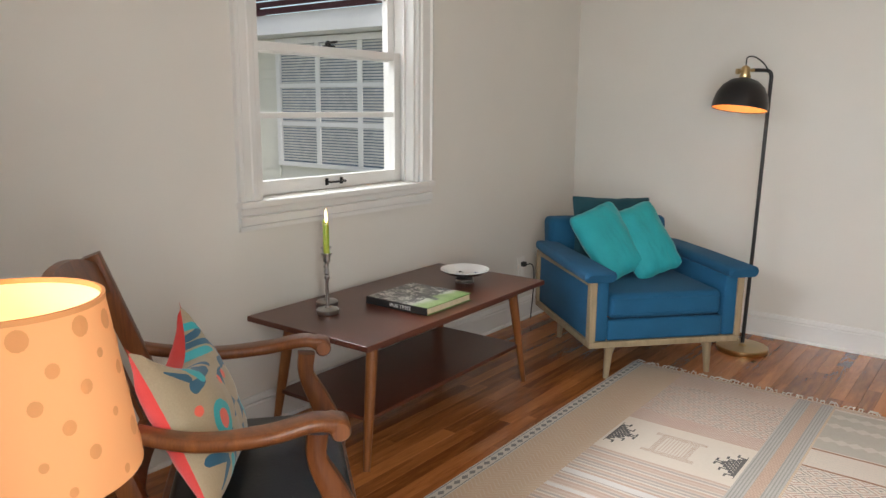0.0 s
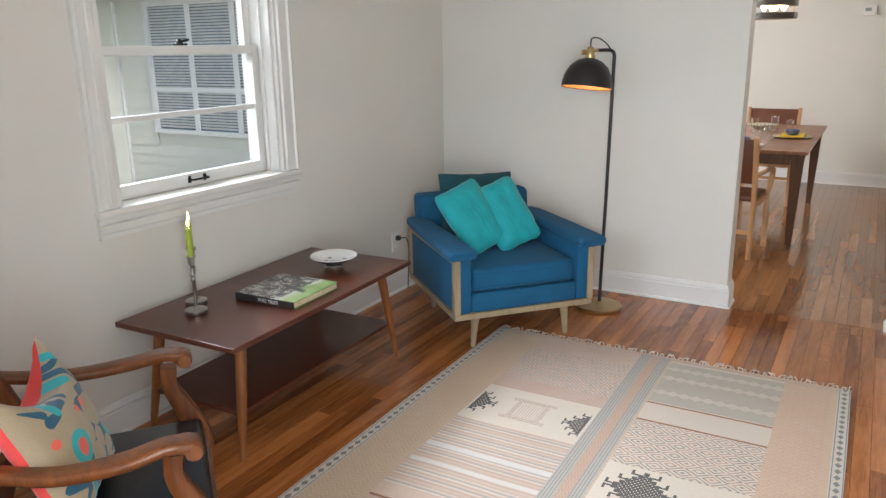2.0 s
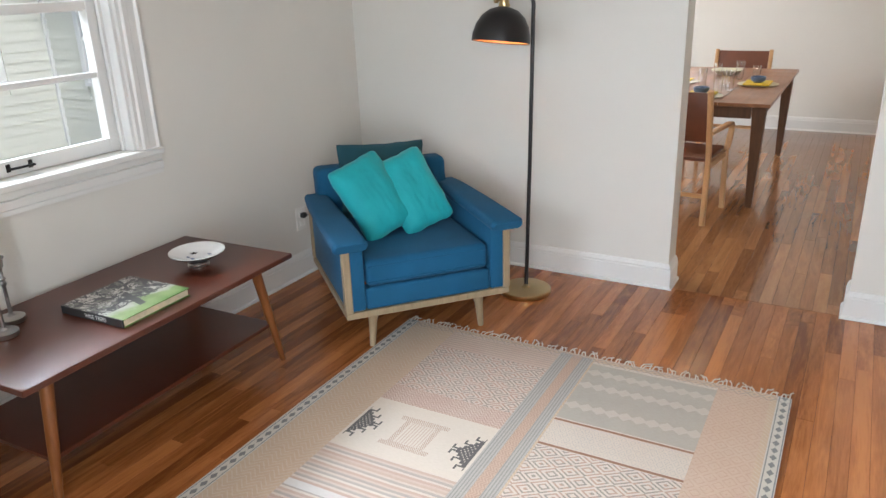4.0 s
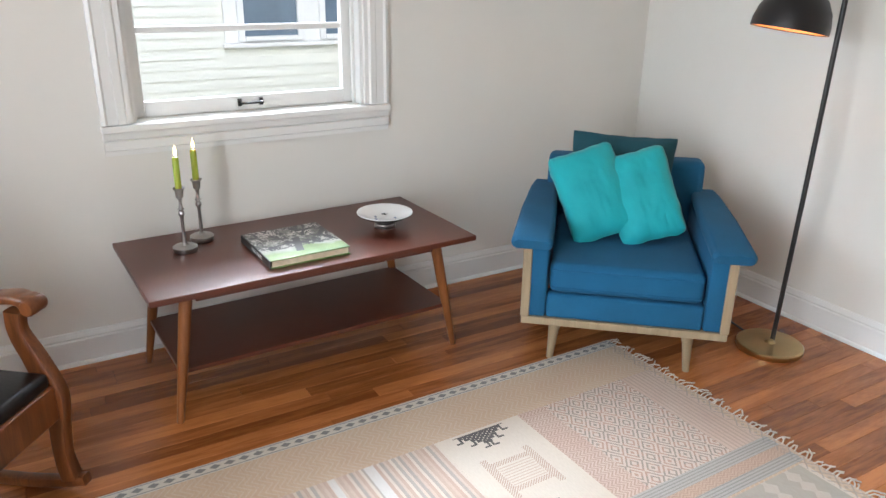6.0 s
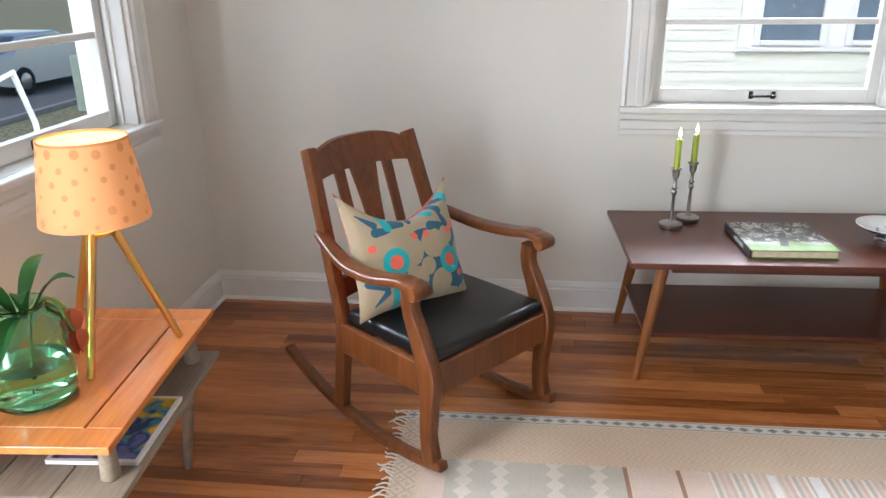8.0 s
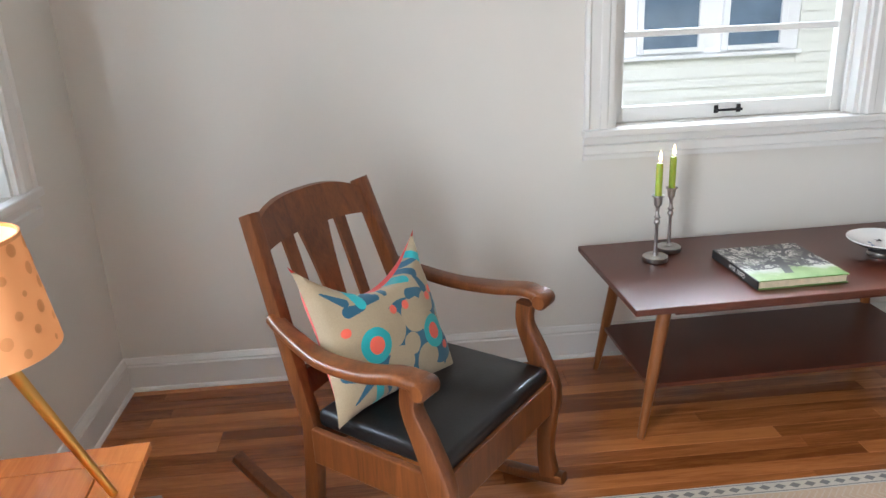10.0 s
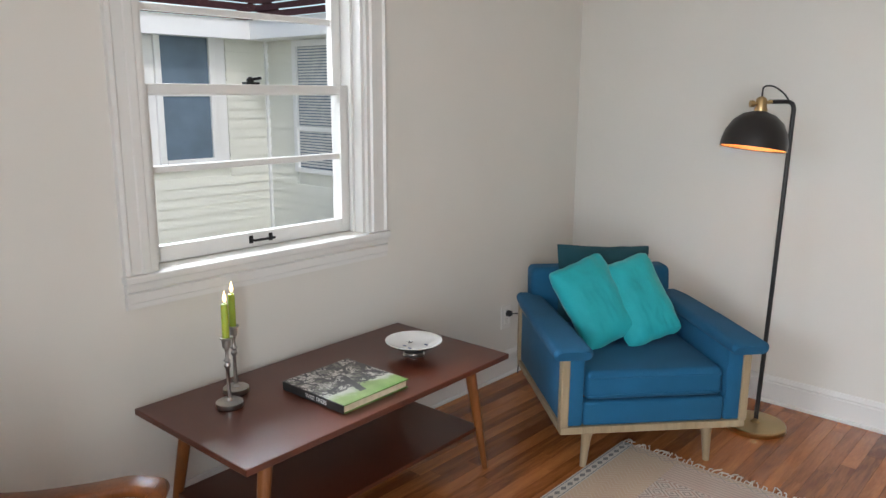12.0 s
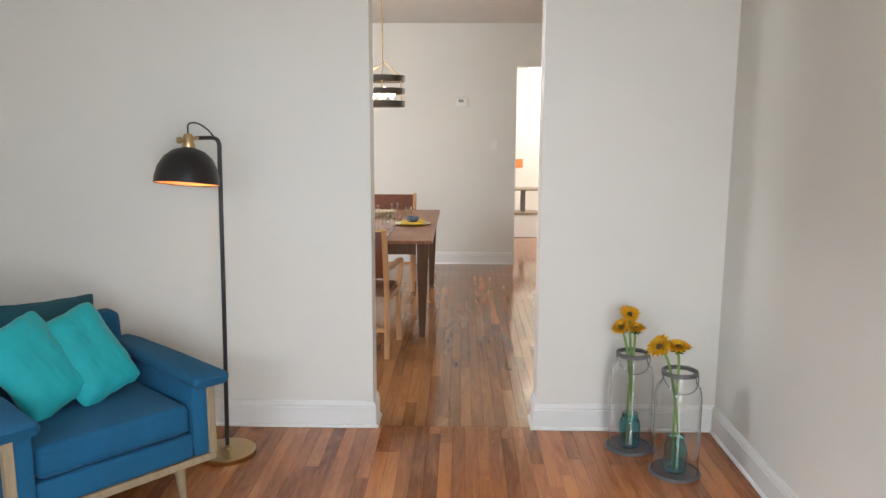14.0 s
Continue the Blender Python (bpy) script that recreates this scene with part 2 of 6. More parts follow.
def thing(name, label, category, x=0.0, y=0.0, z=0.0, rz=0.0, group="", rx=0.0, ry=0.0, plan=True):
    ob = new(name)
    ob.empty_display_size = 0.1
    ob.matrix_basis = (PLAN if plan else Matrix()) @ pose(K * x, K * y, K * z, rx, ry, rz)
    return tagged(ob, label, category, group)


def B():
    return bmesh.new()


def box(bm, lo, hi, bevel=0.0, seg=2, mat=0):
    r = bmesh.ops.create_cube(bm, size=1.0)
    vs = r["verts"]
    for v in vs:
        v.co = Vector([lo[i] + (v.co[i] + 0.5) * (hi[i] - lo[i]) for i in range(3)])
    fs = {f for v in vs for f in v.link_faces}
    for f in fs:
        f.material_index = mat
    if bevel:
        es = list({e for v in vs for e in v.link_edges})
        bmesh.ops.bevel(bm, geom=es, offset=bevel, segments=seg, affect="EDGES", profile=0.5)
    return bm


def turned(bm, start, m):
    """Moves what was added since the vertex count start by the matrix m."""
    bm.verts.ensure_lookup_table()
    for v in bm.verts[start:]:
        v.co = m @ v.co
    return bm


def sweep(bm, pts, sections, closed=True, up=(1, 0, 0), mat=0):
    """A loop of section points at each path point, joined. A section is a list of (across, along-normal)."""
    pts = [Vector(p) for p in pts]
    rings = []
    for i, p in enumerate(pts):
        d = (pts[min(i + 1, len(pts) - 1)] - pts[max(i - 1, 0)]).normalized()
        a = Vector(up)
        a = (a - d * a.dot(d)).normalized()
        b = d.cross(a)
        s = sections[i] if isinstance(sections[0][0], (list, tuple)) else sections
        rings.append([bm.verts.new(p + a * u + b * v) for u, v in s])
    n = len(rings[0])
    for r, q in zip(rings, rings[1:]):
        for k in range(n):
            f = bm.faces.new((r[k], r[(k + 1) % n], q[(k + 1) % n], q[k]))
            f.material_index = mat
    for r in (rings[0], rings[-1]):
        f = bm.faces.new(r if r is rings[-1] else list(reversed(r)))
        f.material_index = mat
    return bm


def circle(r, n=12, ry=None):
    return [(r * math.cos(2 * math.pi * k / n), (ry or r) * math.sin(2 * math.pi * k / n)) for k in range(n)]


def rounded(w, h, r=0.006, n=3):
    out = []
    for cx, cy, a0 in ((w / 2 - r, h / 2 - r, 0), (-w / 2 + r, h / 2 - r, 90), (-w / 2 + r, -h / 2 + r, 180), (w / 2 - r, -h / 2 + r, 270)):
        for k in range(n):
            a = radians(a0 + 90 * k / (n - 1))
            out.append((cx + r * math.cos(a), cy + r * math.sin(a)))
    return out


def tube(bm, pts, r, n=10, mat=0):
    d = Vector(pts[-1]) - Vector(pts[0])
    up = (1, 0, 0) if abs(d.normalized().x) < 0.8 else (0, 1, 0)
    rs = r if isinstance(r, (list, tuple)) else [r] * len(pts)
    return sweep(bm, pts, [circle(q, n) for q in rs], up=up, mat=mat)


def curve(pts, n=8):
    """Catmull-Rom through pts."""
    P = [Vector(p) for p in pts]
    P = [P[0] * 2 - P[1]] + P + [P[-1] * 2 - P[-2]]
    out = []
    for i in range(1, len(P) - 2):
        for k in range(n):
            t = k / n
            a, b, c, d = P[i - 1:i + 3]
            out.append(0.5 * ((2 * b) + (c - a) * t + (2 * a - 5 * b + 4 * c - d) * t * t + (3 * b - a - 3 * c + d) * t ** 3))
    return out + [P[-2]]


def lathe(bm, profile, c=(0, 0, 0), n=32, caps=True, mat=0):
    rings = []
    for r, z in profile:
        rings.append([bm.verts.new((c[0] + r * math.cos(2 * math.pi * k / n), c[1] + r * math.sin(2 * math.pi * k / n), c[2] + z)) for k in range(n)])
    for p, q in zip(rings, rings[1:]):
        for k in range(n):
            bm.faces.new((p[k], p[(k + 1) % n], q[(k + 1) % n], q[k])).material_index = mat
    if caps:
        bm.faces.new(list(reversed(rings[0]))).material_index = mat
        bm.faces.new(rings[-1]).material_index = mat
    return bm


def pillow(bm, w, h, t, n=30, dent=0.0, seed=0, rough=0.006, soft=0.0):
    """A stuffed cushion in the xz plane, standing on its lower edge's middle at z = 0, thick along y."""
    grid = {}
    for side in (1, -1):
        for i in range(n + 1):
            for j in range(n + 1):
                if side < 0 and (i in (0, n) or j in (0, n)):
                    grid[side, i, j] = grid[1, i, j]
                    continue
                u, v = 2 * i / n - 1, 2 * j / n - 1
                f = max(0.0, (1 - u ** 4) * (1 - v ** 4)) ** 0.5 * (0.55 + 0.45 * math.cos(u * 1.2) * math.cos(v * 1.2))
                corner = abs(u) ** 5 * abs(v) ** 5
                x = u * w / 2 * (1 - 0.07 * (1 - v * v) - soft * corner)
                z = v * h / 2 * (1 - 0.07 * (1 - u * u) - soft * corner)
                if dent and v > 0:
                    z -= dent * (1 - u * u) * v * v
                x += 0.4 * rough * noise.noise(Vector((v * 4, seed, u)))
                z += 0.4 * rough * noise.noise(Vector((u * 4, seed + 3, v)))
                q = noise.noise(Vector((u * 2.2 + seed * 7, v * 2.2, side * 1.7))) + 0.6 * (0.5 - abs(noise.noise(Vector((u * 5 + seed, v * 3.4 + u * 2, side))))) + 0.25 * noise.noise(Vector((u * 12 + seed, v * 12, side)))
                y = -side * (t / 2 * f + rough * q * (f > 0.05))
                grid[side, i, j] = bm.verts.new((x, y, z + h / 2))
    for side in (1, -1):
        for i in range(n):
            for j in range(n):
                vs = [grid[side, a, b] for a, b in ((i, j), (i + 1, j), (i + 1, j + 1), (i, j + 1))]
                try:
                    f = bm.faces.new(vs)
                    f.material_index = 0 if side > 0 else 1
                except ValueError:
                    pass
    return bm


# ---- rooms ----
WX, EX, NY, SY, CEIL = -1.637, 1.690, 4.375, 0.297, 2.40
T = 0.18


def wall_with_openings(name, axis, at0, at1, lo, hi, openings, z0=0.0, z1=CEIL, mat=M_WALL, label=""):
    """A wall between at0 and at1 on its thin axis, from lo to hi along it, with openings (a, b, za, zb)."""
    bm = B()
    cuts = sorted({lo, hi, *[v for o in openings for v in o[:2]]})
    levels = sorted({z0, z1, *[v for o in openings for v in o[2:]]})
    for a, b in zip(cuts, cuts[1:]):
        for c, d in zip(levels, levels[1:]):
            if any(o[0] <= a and b <= o[1] and o[2] <= c and d <= o[3] for o in openings):
                continue
            if axis == "x":
                box(bm, (at0, a, c), (at1, b, d))
            else:
                box(bm, (a, at0, c), (b, at1, d))
    bmesh.ops.remove_doubles(bm, verts=bm.verts, dist=0.0005)
    inner = [f for f in bm.faces if sum(1 for g in bm.faces if g is not f and set(g.verts) == set(f.verts))]
    bmesh.ops.delete(bm, geom=inner, context="FACES_ONLY")
    return part(name, bm, mat, kind="structure", label=label)


W_OPEN = (2.036, 2.893, 0.842, 1.918)   # west window: y, y, z, z
S_OPEN = (-1.170, -0.313, 0.842, 1.918)   # south window: x, x, z, z
D_OPEN = (0.510, 1.420, 0.0, 2.0)       # front door
P_OPEN = (0.098, 0.862, 0.0, CEIL)      # passage to the dining room
wall_west = wall_with_openings("wall_west", "x", WX - T, WX, SY - T, NY + 0.14, [W_OPEN], label="smooth off-white painted plaster wall with a double-hung window")
wall_south = wall_with_openings("wall_south", "y", SY - T, SY, WX, EX, [S_OPEN, D_OPEN], label="smooth off-white painted plaster wall with a window and front door")
wall_east = wall_with_openings("wall_east", "x", EX, EX + T, SY - T, NY + 0.14, [], label="plain off-white painted plaster wall")
wall_north = wall_with_openings("wall_north", "y", NY, NY + 0.14, WX, EX, [P_OPEN], label="off-white painted partition wall with a full-height passage")
# Unseen fin, added to block low sun from the south window and door.
wall_with_openings("wall_sun_block", "x", EX, EX + T, -1.5, SY - T - 0.002, [], 0.0, 4.0, label="plain unseen wall added to keep sun out of the openings")
DW, DE, DN = -2.6, 2.7, 8.60
# Opening added out of view, for the west fill lamp to shine through.
wall_dining_west = wall_with_openings("wall_dining_west", "x", DW - T, DW, NY + 0.14, DN, [(5.2, 7.2, 0.8, 2.1)])
wall_dining_east = wall_with_openings("wall_dining_east", "x", DE, DE + T, NY + 0.14, 11.6, [])
wall_dining_north = wall_with_openings("wall_dining_north", "y", DN, DN + 0.13, DW, DE, [(1.05, 1.95, 0, 1.985), (-1.65, -0.85, 0.95, 2.05)], label="off-white dining room wall with a doorway")
wall_dining_south = wall_with_openings("wall_dining_south", "y", NY + 0.142, NY + 0.2, EX + T + 0.004, DE, [])
wall_dining_south_b = wall_with_openings("wall_dining_south_west", "y", NY + 0.142, NY + 0.2, DW, WX - T - 0.004, [])
wall_hall_west = wall_with_openings("wall_hall_west", "x", 0.80, 0.90, DN + 0.134, 11.6, [])
wall_hall_north = wall_with_openings("wall_hall_north", "y", 11.6, 11.72, 0.80, DE, [])
bm = box(B(), (WX - T, SY - T, CEIL), (EX + T, NY + 0.14, CEIL + 0.1))
part("ceiling", bm, M_CEIL, kind="structure", label="plain white painted ceiling")
bm = box(B(), (DW - T, NY + 0.142, CEIL + 0.001), (DE + T, 11.72, CEIL + 0.1))
part("ceiling_dining", bm, M_CEIL, kind="structure", label="plain white painted dining room ceiling")
# Unseen overhanging slab, added to close the top and shade the openings.
bm = box(B(), (WX - T - 0.5, SY - T - 0.5, CEIL + 0.11), (EX + T + 0.5, NY + 0.14, CEIL + 0.16))
part("shade_slab", bm, M_SIDE_TRIM, kind="structure", label="plain white unseen slab added over the room as sun shade")

floor = part("floor", box(B(), (WX - T, SY - T, -0.2), (EX + T, NY + 0.14, -0.018)), M_GAP, kind="structure", label="reddish-brown strip wood floor with glossy varnish")
floor_far = part("floor_dining", box(B(), (DW - T, NY + 0.141, -0.2), (DE + T, 11.7, -0.018)), M_GAP, kind="structure", label="brown strip wood dining room floor")


def baseboard(name, pts, parent=None):
    """pts: floor points along the wall's foot; the board lies on the left of the way."""
    bm = B()
    prof = [(0.0, 0.0), (0.016, 0.0), (0.016, 0.092), (0.012, 0.098), (0.014, 0.104), (0.006, 0.122), (0.0, 0.124)]
    P = [Vector((x, y, 0)) for x, y in pts]
    rings = []
    for i, p in enumerate(P):
        ds = []
        if i:
            ds.append((p - P[i - 1]).normalized())
        if i < len(P) - 1:
            ds.append((P[i + 1] - p).normalized())
        ns = [Vector((-d.y, d.x, 0)) for d in ds]
        n = ns[0] if len(ns) == 1 else (ns[0] + ns[1]) / (1 + ns[0].dot(ns[1]))
        rings.append([bm.verts.new(p + n * u + Vector((0, 0, v))) for u, v in prof])
    for r, q in zip(rings, rings[1:]):
        for k in range(len(prof)):
            bm.faces.new((r[k], r[(k + 1) % len(prof)], q[(k + 1) % len(prof)], q[k]))
    bm.faces.new(rings[0]), bm.faces.new(list(reversed(rings[-1])))
    ob = part(name, bm, M_TRIM, kind="structure", label="white painted moulded baseboard")
    bm = B()
    prof2 = [(0.016, 0.0), (0.026, 0.0), (0.025, 0.006), (0.021, 0.012), (0.016, 0.014)]
    rings = []
    for i, p in enumerate(P):
        ds = []
        if i:
            ds.append((p - P[i - 1]).normalized())
        if i < len(P) - 1:
            ds.append((P[i + 1] - p).normalized())
        ns = [Vector((-d.y, d.x, 0)) for d in ds]
        n = ns[0] if len(ns) == 1 else (ns[0] + ns[1]) / (1 + ns[0].dot(ns[1]))
        rings.append([bm.verts.new(p + n * (u + 0.0005) + Vector((0, 0, v))) for u, v in prof2])
    for r, q in zip(rings, rings[1:]):
        for k in range(len(prof2)):
            bm.faces.new((r[k], r[(k + 1) % len(prof2)], q[(k + 1) % len(prof2)], q[k]))
    bm.faces.new(rings[0]), bm.faces.new(list(reversed(rings[-1])))
    part("shoe_moulding", bm, M_TRIM, ob)
    return ob


e = 0.0005
baseboard("baseboard", [(P_OPEN[0] - e, NY + 0.139), (P_OPEN[0] - e, NY - e), (WX + e, NY - e), (WX + e, SY + e), (D_OPEN[0] - 0.089, SY + e)])
baseboard("baseboard_east", [(D_OPEN[1] + 0.089, SY + e), (EX - e, SY + e), (EX - e, NY - e), (P_OPEN[1] + e, NY - e), (P_OPEN[1] + e, NY + 0.139)])
baseboard("baseboard_dining", [(1.05 - e, DN - e), (DW + e, DN - e), (DW + e, NY + 0.21)])
baseboard("baseboard_hall", [(1.9, 11.599), (0.901, 11.599), (0.901, DN + 0.135)])


def casing_profile(bm, p0, p1, inward, out, w=0.098):
    """Stepped flat casing along p0-p1, inward: unit vector over its width, out: its way out of the wall."""
    a, b, o = Vector(p0), Vector(inward), Vector(out)
    q = Vector(p1)
    sec = [(0, 0), (0, 0.022), (0.012, 0.026), (0.02, 0.018), (0.05, 0.018), (0.054, 0.022), (0.075, 0.022), (0.082, 0.015), (w, 0.015), (w, 0)]
    r0 = [bm.verts.new(a + b * u + o * v) for u, v in sec]
    r1 = [bm.verts.new(q + b * u + o * v) for u, v in sec]
    n = len(sec)
    for k in range(n):
        bm.faces.new((r0[k], r0[(k + 1) % n], r1[(k + 1) % n], r1[k]))
    bm.faces.new(r0), bm.faces.new(list(reversed(r1)))


def window(name, m, width, z0, z1, label):
    """A double-hung window whose opening is `width` wide from local x = 0, the room on local -y side, wall face at y = 0."""
    root = new(name)
    root.matrix_basis = Matrix.Translation(Vector(m.translation) * K) @ m.to_3x3().to_4x4()
    tagged(root, label, "window", kind="structure")
    d = -1.0
    zs = z0 + 0.0
    bm = B()
    casing_profile(bm, (-0.098, 0, z0), (-0.098, 0, z1), (1, 0, 0), (0, d, 0))
    part("casing", bm, M_TRIM, root)
    bm = B()
    casing_profile(bm, (width + 0.098, 0, z0), (width + 0.098, 0, z1), (-1, 0, 0), (0, d, 0))
    part("casing", bm, M_TRIM, root)
    bm = B()
    casing_profile(bm, (-0.098, 0, z1 + 0.098), (width + 0.098, 0, z1 + 0.098), (0, 0, -1), (0, d, 0))
    part("casing", bm, M_TRIM, root)
    bm = box(B(), (-0.103, -0.034, z0 - 0.026), (width + 0.103, 0.075, z0 - 0.001), 0.005)
    part("window_sill", bm, M_TRIM, root)
    bm = B()
    sec = [(0, 0), (-0.018, 0), (-0.018, -0.022), (-0.010, -0.026), (-0.02, -0.031), (-0.02, -0.058), (-0.012, -0.062), (-0.014, -0.078), (0, -0.08)]
    r = [[bm.verts.new((x, u, z0 - 0.0265 + v)) for u, v in sec] for x in (-0.098, width + 0.098)]
    for k in range(len(sec)):
        bm.faces.new((r[0][k], r[0][(k + 1) % len(sec)], r[1][(k + 1) % len(sec)], r[1][k]))
    bm.faces.new(r[0]), bm.faces.new(list(reversed(r[1])))
    part("apron", bm, M_TRIM, root)
    bm = B()
    box(bm, (0.0005, 0.001, z0), (0.014, T - 0.004, z1 - 0.0005))
    box(bm, (width - 0.014, 0.001, z0), (width - 0.0005, T - 0.004, z1 - 0.0005))
    box(bm, (0.0145, 0.001, z1 - 0.014), (width - 0.0145, T - 0.004, z1 - 0.0005))
    box(bm, (0.0145, 0.08, z0 - 0.02), (width - 0.0145, T + 0.03, z0 + 0.012))
    for x in (0.0145, width - 0.0265):
        box(bm, (x, 0.045, z0), (x + 0.012, 0.058, z1 - 0.015))
    part("window_frame", bm, M_TRIM, root)
    mid = z0 + (z1 - z0) * 0.5
    for low in (True, False):
        y0 = 0.072 if low else 0.110
        za, zb = (z0 + 0.002, mid + 0.018) if low else (mid - 0.018, z1 - 0.016)
        sx0, sx1 = 0.017, width - 0.017
        bottom, top, side = (0.052, 0.032, 0.04) if low else (0.032, 0.045, 0.04)
        bm = B()
        box(bm, (sx0, y0, za), (sx0 + side, y0 + 0.034, zb), 0.003)
        box(bm, (sx1 - side, y0, za), (sx1, y0 + 0.034, zb), 0.003)
        box(bm, (sx0 + side - 0.001, y0 + 0.0005, za), (sx1 - side + 0.001, y0 + 0.0335, za + bottom), 0.003)
        box(bm, (sx0 + side - 0.001, y0 + 0.0005, zb - top), (sx1 - side + 0.001, y0 + 0.0335, zb), 0.003)
        zm = (za + bottom + zb - top) / 2 + (0.005 if low else 0.0)
        box(bm, (sx0 + side - 0.001, y0 + 0.006, zm - 0.011), (sx1 - side + 0.001, y0 + 0.029, zm + 0.011), 0.004)
        sash = part("sash", bm, M_TRIM, root, "white painted sash with a single horizontal bar")
        for a, b in ((za + bottom - 0.003, zm - 0.009), (zm + 0.009, zb - top + 0.003)):
            g = part("pane", box(B(), (sx0 + side - 0.003, y0 + 0.015, a), (sx1 - side + 0.003, y0 + 0.018, b)), M_PANE, sash)
            g.visible_shadow = False
        if low:
            bm = B()
            cx = width / 2
            for x in (cx - 0.04, cx + 0.04):
                box(bm, (x - 0.008, y0 - 0.004, za + 0.014), (x + 0.008, y0, za + 0.042), 0.002)
                tube(bm, [(x, y0 - 0.003, za + 0.028), (x, y0 - 0.026, za + 0.028)], 0.004, 8)
            tube(bm, [(cx - 0.042, y0 - 0.026, za + 0.028), (cx + 0.042, y0 - 0.026, za + 0.028)], 0.0045, 8)
            part("sash_lift", bm, M_IRON, sash, "dark iron bar sash lift", smooth=True)
            bm = B()
            box(bm, (cx - 0.028, y0 + 0.004, zb), (cx + 0.028, y0 + 0.03, zb + 0.008), 0.003)
            lathe(bm, [(0.012, 0), (0.013, 0.01), (0.006, 0.018)], (cx, y0 + 0.02, zb + 0.007), 12)
            tube(bm, [(cx, y0 + 0.018, zb + 0.016), (cx + 0.03, y0 - 0.002, zb + 0.022)], 0.005, 8)
            part("sash_lock", bm, M_IRON, sash, "dark iron sash lock", smooth=True)
    return root


window("window_west", pose(WX, W_OPEN[0], 0, 0, 0, 90), W_OPEN[1] - W_OPEN[0], W_OPEN[2], W_OPEN[3], "white double-hung sash window with moulded casing and sill")
window("window_south", pose(S_OPEN[1], SY, 0, 0, 0, 180), S_OPEN[1] - S_OPEN[0], S_OPEN[2], S_OPEN[3], "white double-hung window facing the street")

# front door, standing open into the room
door = thing("door_front", "dark grey painted front door standing wide open", "door", 1.405, SY + 0.03, 0.0, 88, plan=False)
bm = box(B(), (0.0, 0.0, 0.008), (0.88, 0.044, 1.985), 0.003)
part("leaf", bm, M_DOORPAINT, door)
for z in (0.25, 1.15):
    bm = B()
    box(bm, (0.12, 0.044, z), (0.40, 0.05, z + 0.65), 0.003)
    box(bm, (0.48, 0.044, z), (0.76, 0.05, z + 0.65), 0.003)
    part("panel", bm, M_DOORPAINT, door)
bm = lathe(B(), [(0.03, 0), (0.03, 0.006), (0.012, 0.012), (0.012, 0.035), (0.028, 0.045), (0.03, 0.06), (0.015, 0.072)], n=20)
turned(bm, 0, Matrix.Translation((0.82, 0.044, 0.95)) @ pose(0, 0, 0, -90, 0, 0))
part("door_knob", bm, M_BRASS, door, "brass door knob", smooth=True)
bm = B()
d0, d1 = D_OPEN[0], D_OPEN[1]
casing_profile(bm, (d0 - 0.088, SY, 0.0), (d0 - 0.088, SY, 2.0), (1, 0, 0), (0, 1, 0), 0.086)
casing_profile(bm, (d1 + 0.088, SY, 0.0), (d1 + 0.088, SY, 2.0), (-1, 0, 0), (0, 1, 0), 0.086)
casing_profile(bm, (d0 - 0.088, SY, 2.090), (d1 + 0.088, SY, 2.090), (0, 0, -1), (0, 1, 0), 0.086)
part("trim_front_door", bm, M_TRIM, kind="structure", label="white painted door casing")


# ---- coffee table ----
table = thing("coffee_table", "low dark walnut coffee table with tapered legs and lower shelf", "coffee table", -1.381, 2.563, 0.0)
table.scale = (0.985, 0.99, 0.978)
part("tabletop", box(B(), (-0.285, -0.57, 0.440), (0.285, 0.57, 0.460), 0.003), M_WALNUT, table)
part("shelf", box(B(), (-0.214, -0.495, 0.163), (0.214, 0.495, 0.178), 0.002), M_WALNUT, table)
bm = B()
for s in (-1, 1):
    box(bm, (s * 0.208 - 0.01, -0.424, 0.402), (s * 0.208 + 0.01, 0.424, 0.4395), 0.002)
    box(bm, (-0.1895, s * 0.43 - 0.01, 0.402), (0.1895, s * 0.43 + 0.01, 0.4395), 0.002)
part("apron", bm, M_WALNUT, table)
for sx in (-1, 1):
    for sy in (-1, 1):
        bm = B()
        top, foot = (sx * 0.195, sy * 0.445, 0.4395), (sx * 0.225, sy * 0.515, 0.0)
        tube(bm, [top, [(a + b) / 2 for a, b in zip(top, foot)], foot], [0.021, 0.018, 0.011], 16)
        part("leg", bm, M_WALNUT_LEG, table, smooth=True)


def candlestick(x, y, name="candlestick", h=0.218):
    c = thing(name, "tall turned pewter candlestick on the coffee table", "candlestick", x, y, 0.4505, group="candlesticks on the coffee table")
    part("base", lathe(B(), [(0.038, 0), (0.040, 0.004), (0.040, 0.016), (0.036, 0.019), (0.012, 0.021), (0.008, 0.028)], n=32), M_PEWTER, c, smooth=True)
    part("stem", lathe(B(), [(0.0065, 0.026), (0.0055, 0.07), (0.0055, h * 0.55), (0.010, h * 0.58), (0.010, h * 0.61), (0.006, h * 0.64), (0.011, h * 0.67), (0.006, h * 0.70), (0.0055, h - 0.045), (0.008, h - 0.035)], n=20), M_PEWTER, c, smooth=True)
    part("cup", lathe(B(), [(0.006, h - 0.036), (0.012, h - 0.032), (0.014, h - 0.008), (0.019, h - 0.004), (0.019, h), (0.0135, h), (0.0135, h - 0.01)], n=24), M_PEWTER, c, smooth=True)
    return c


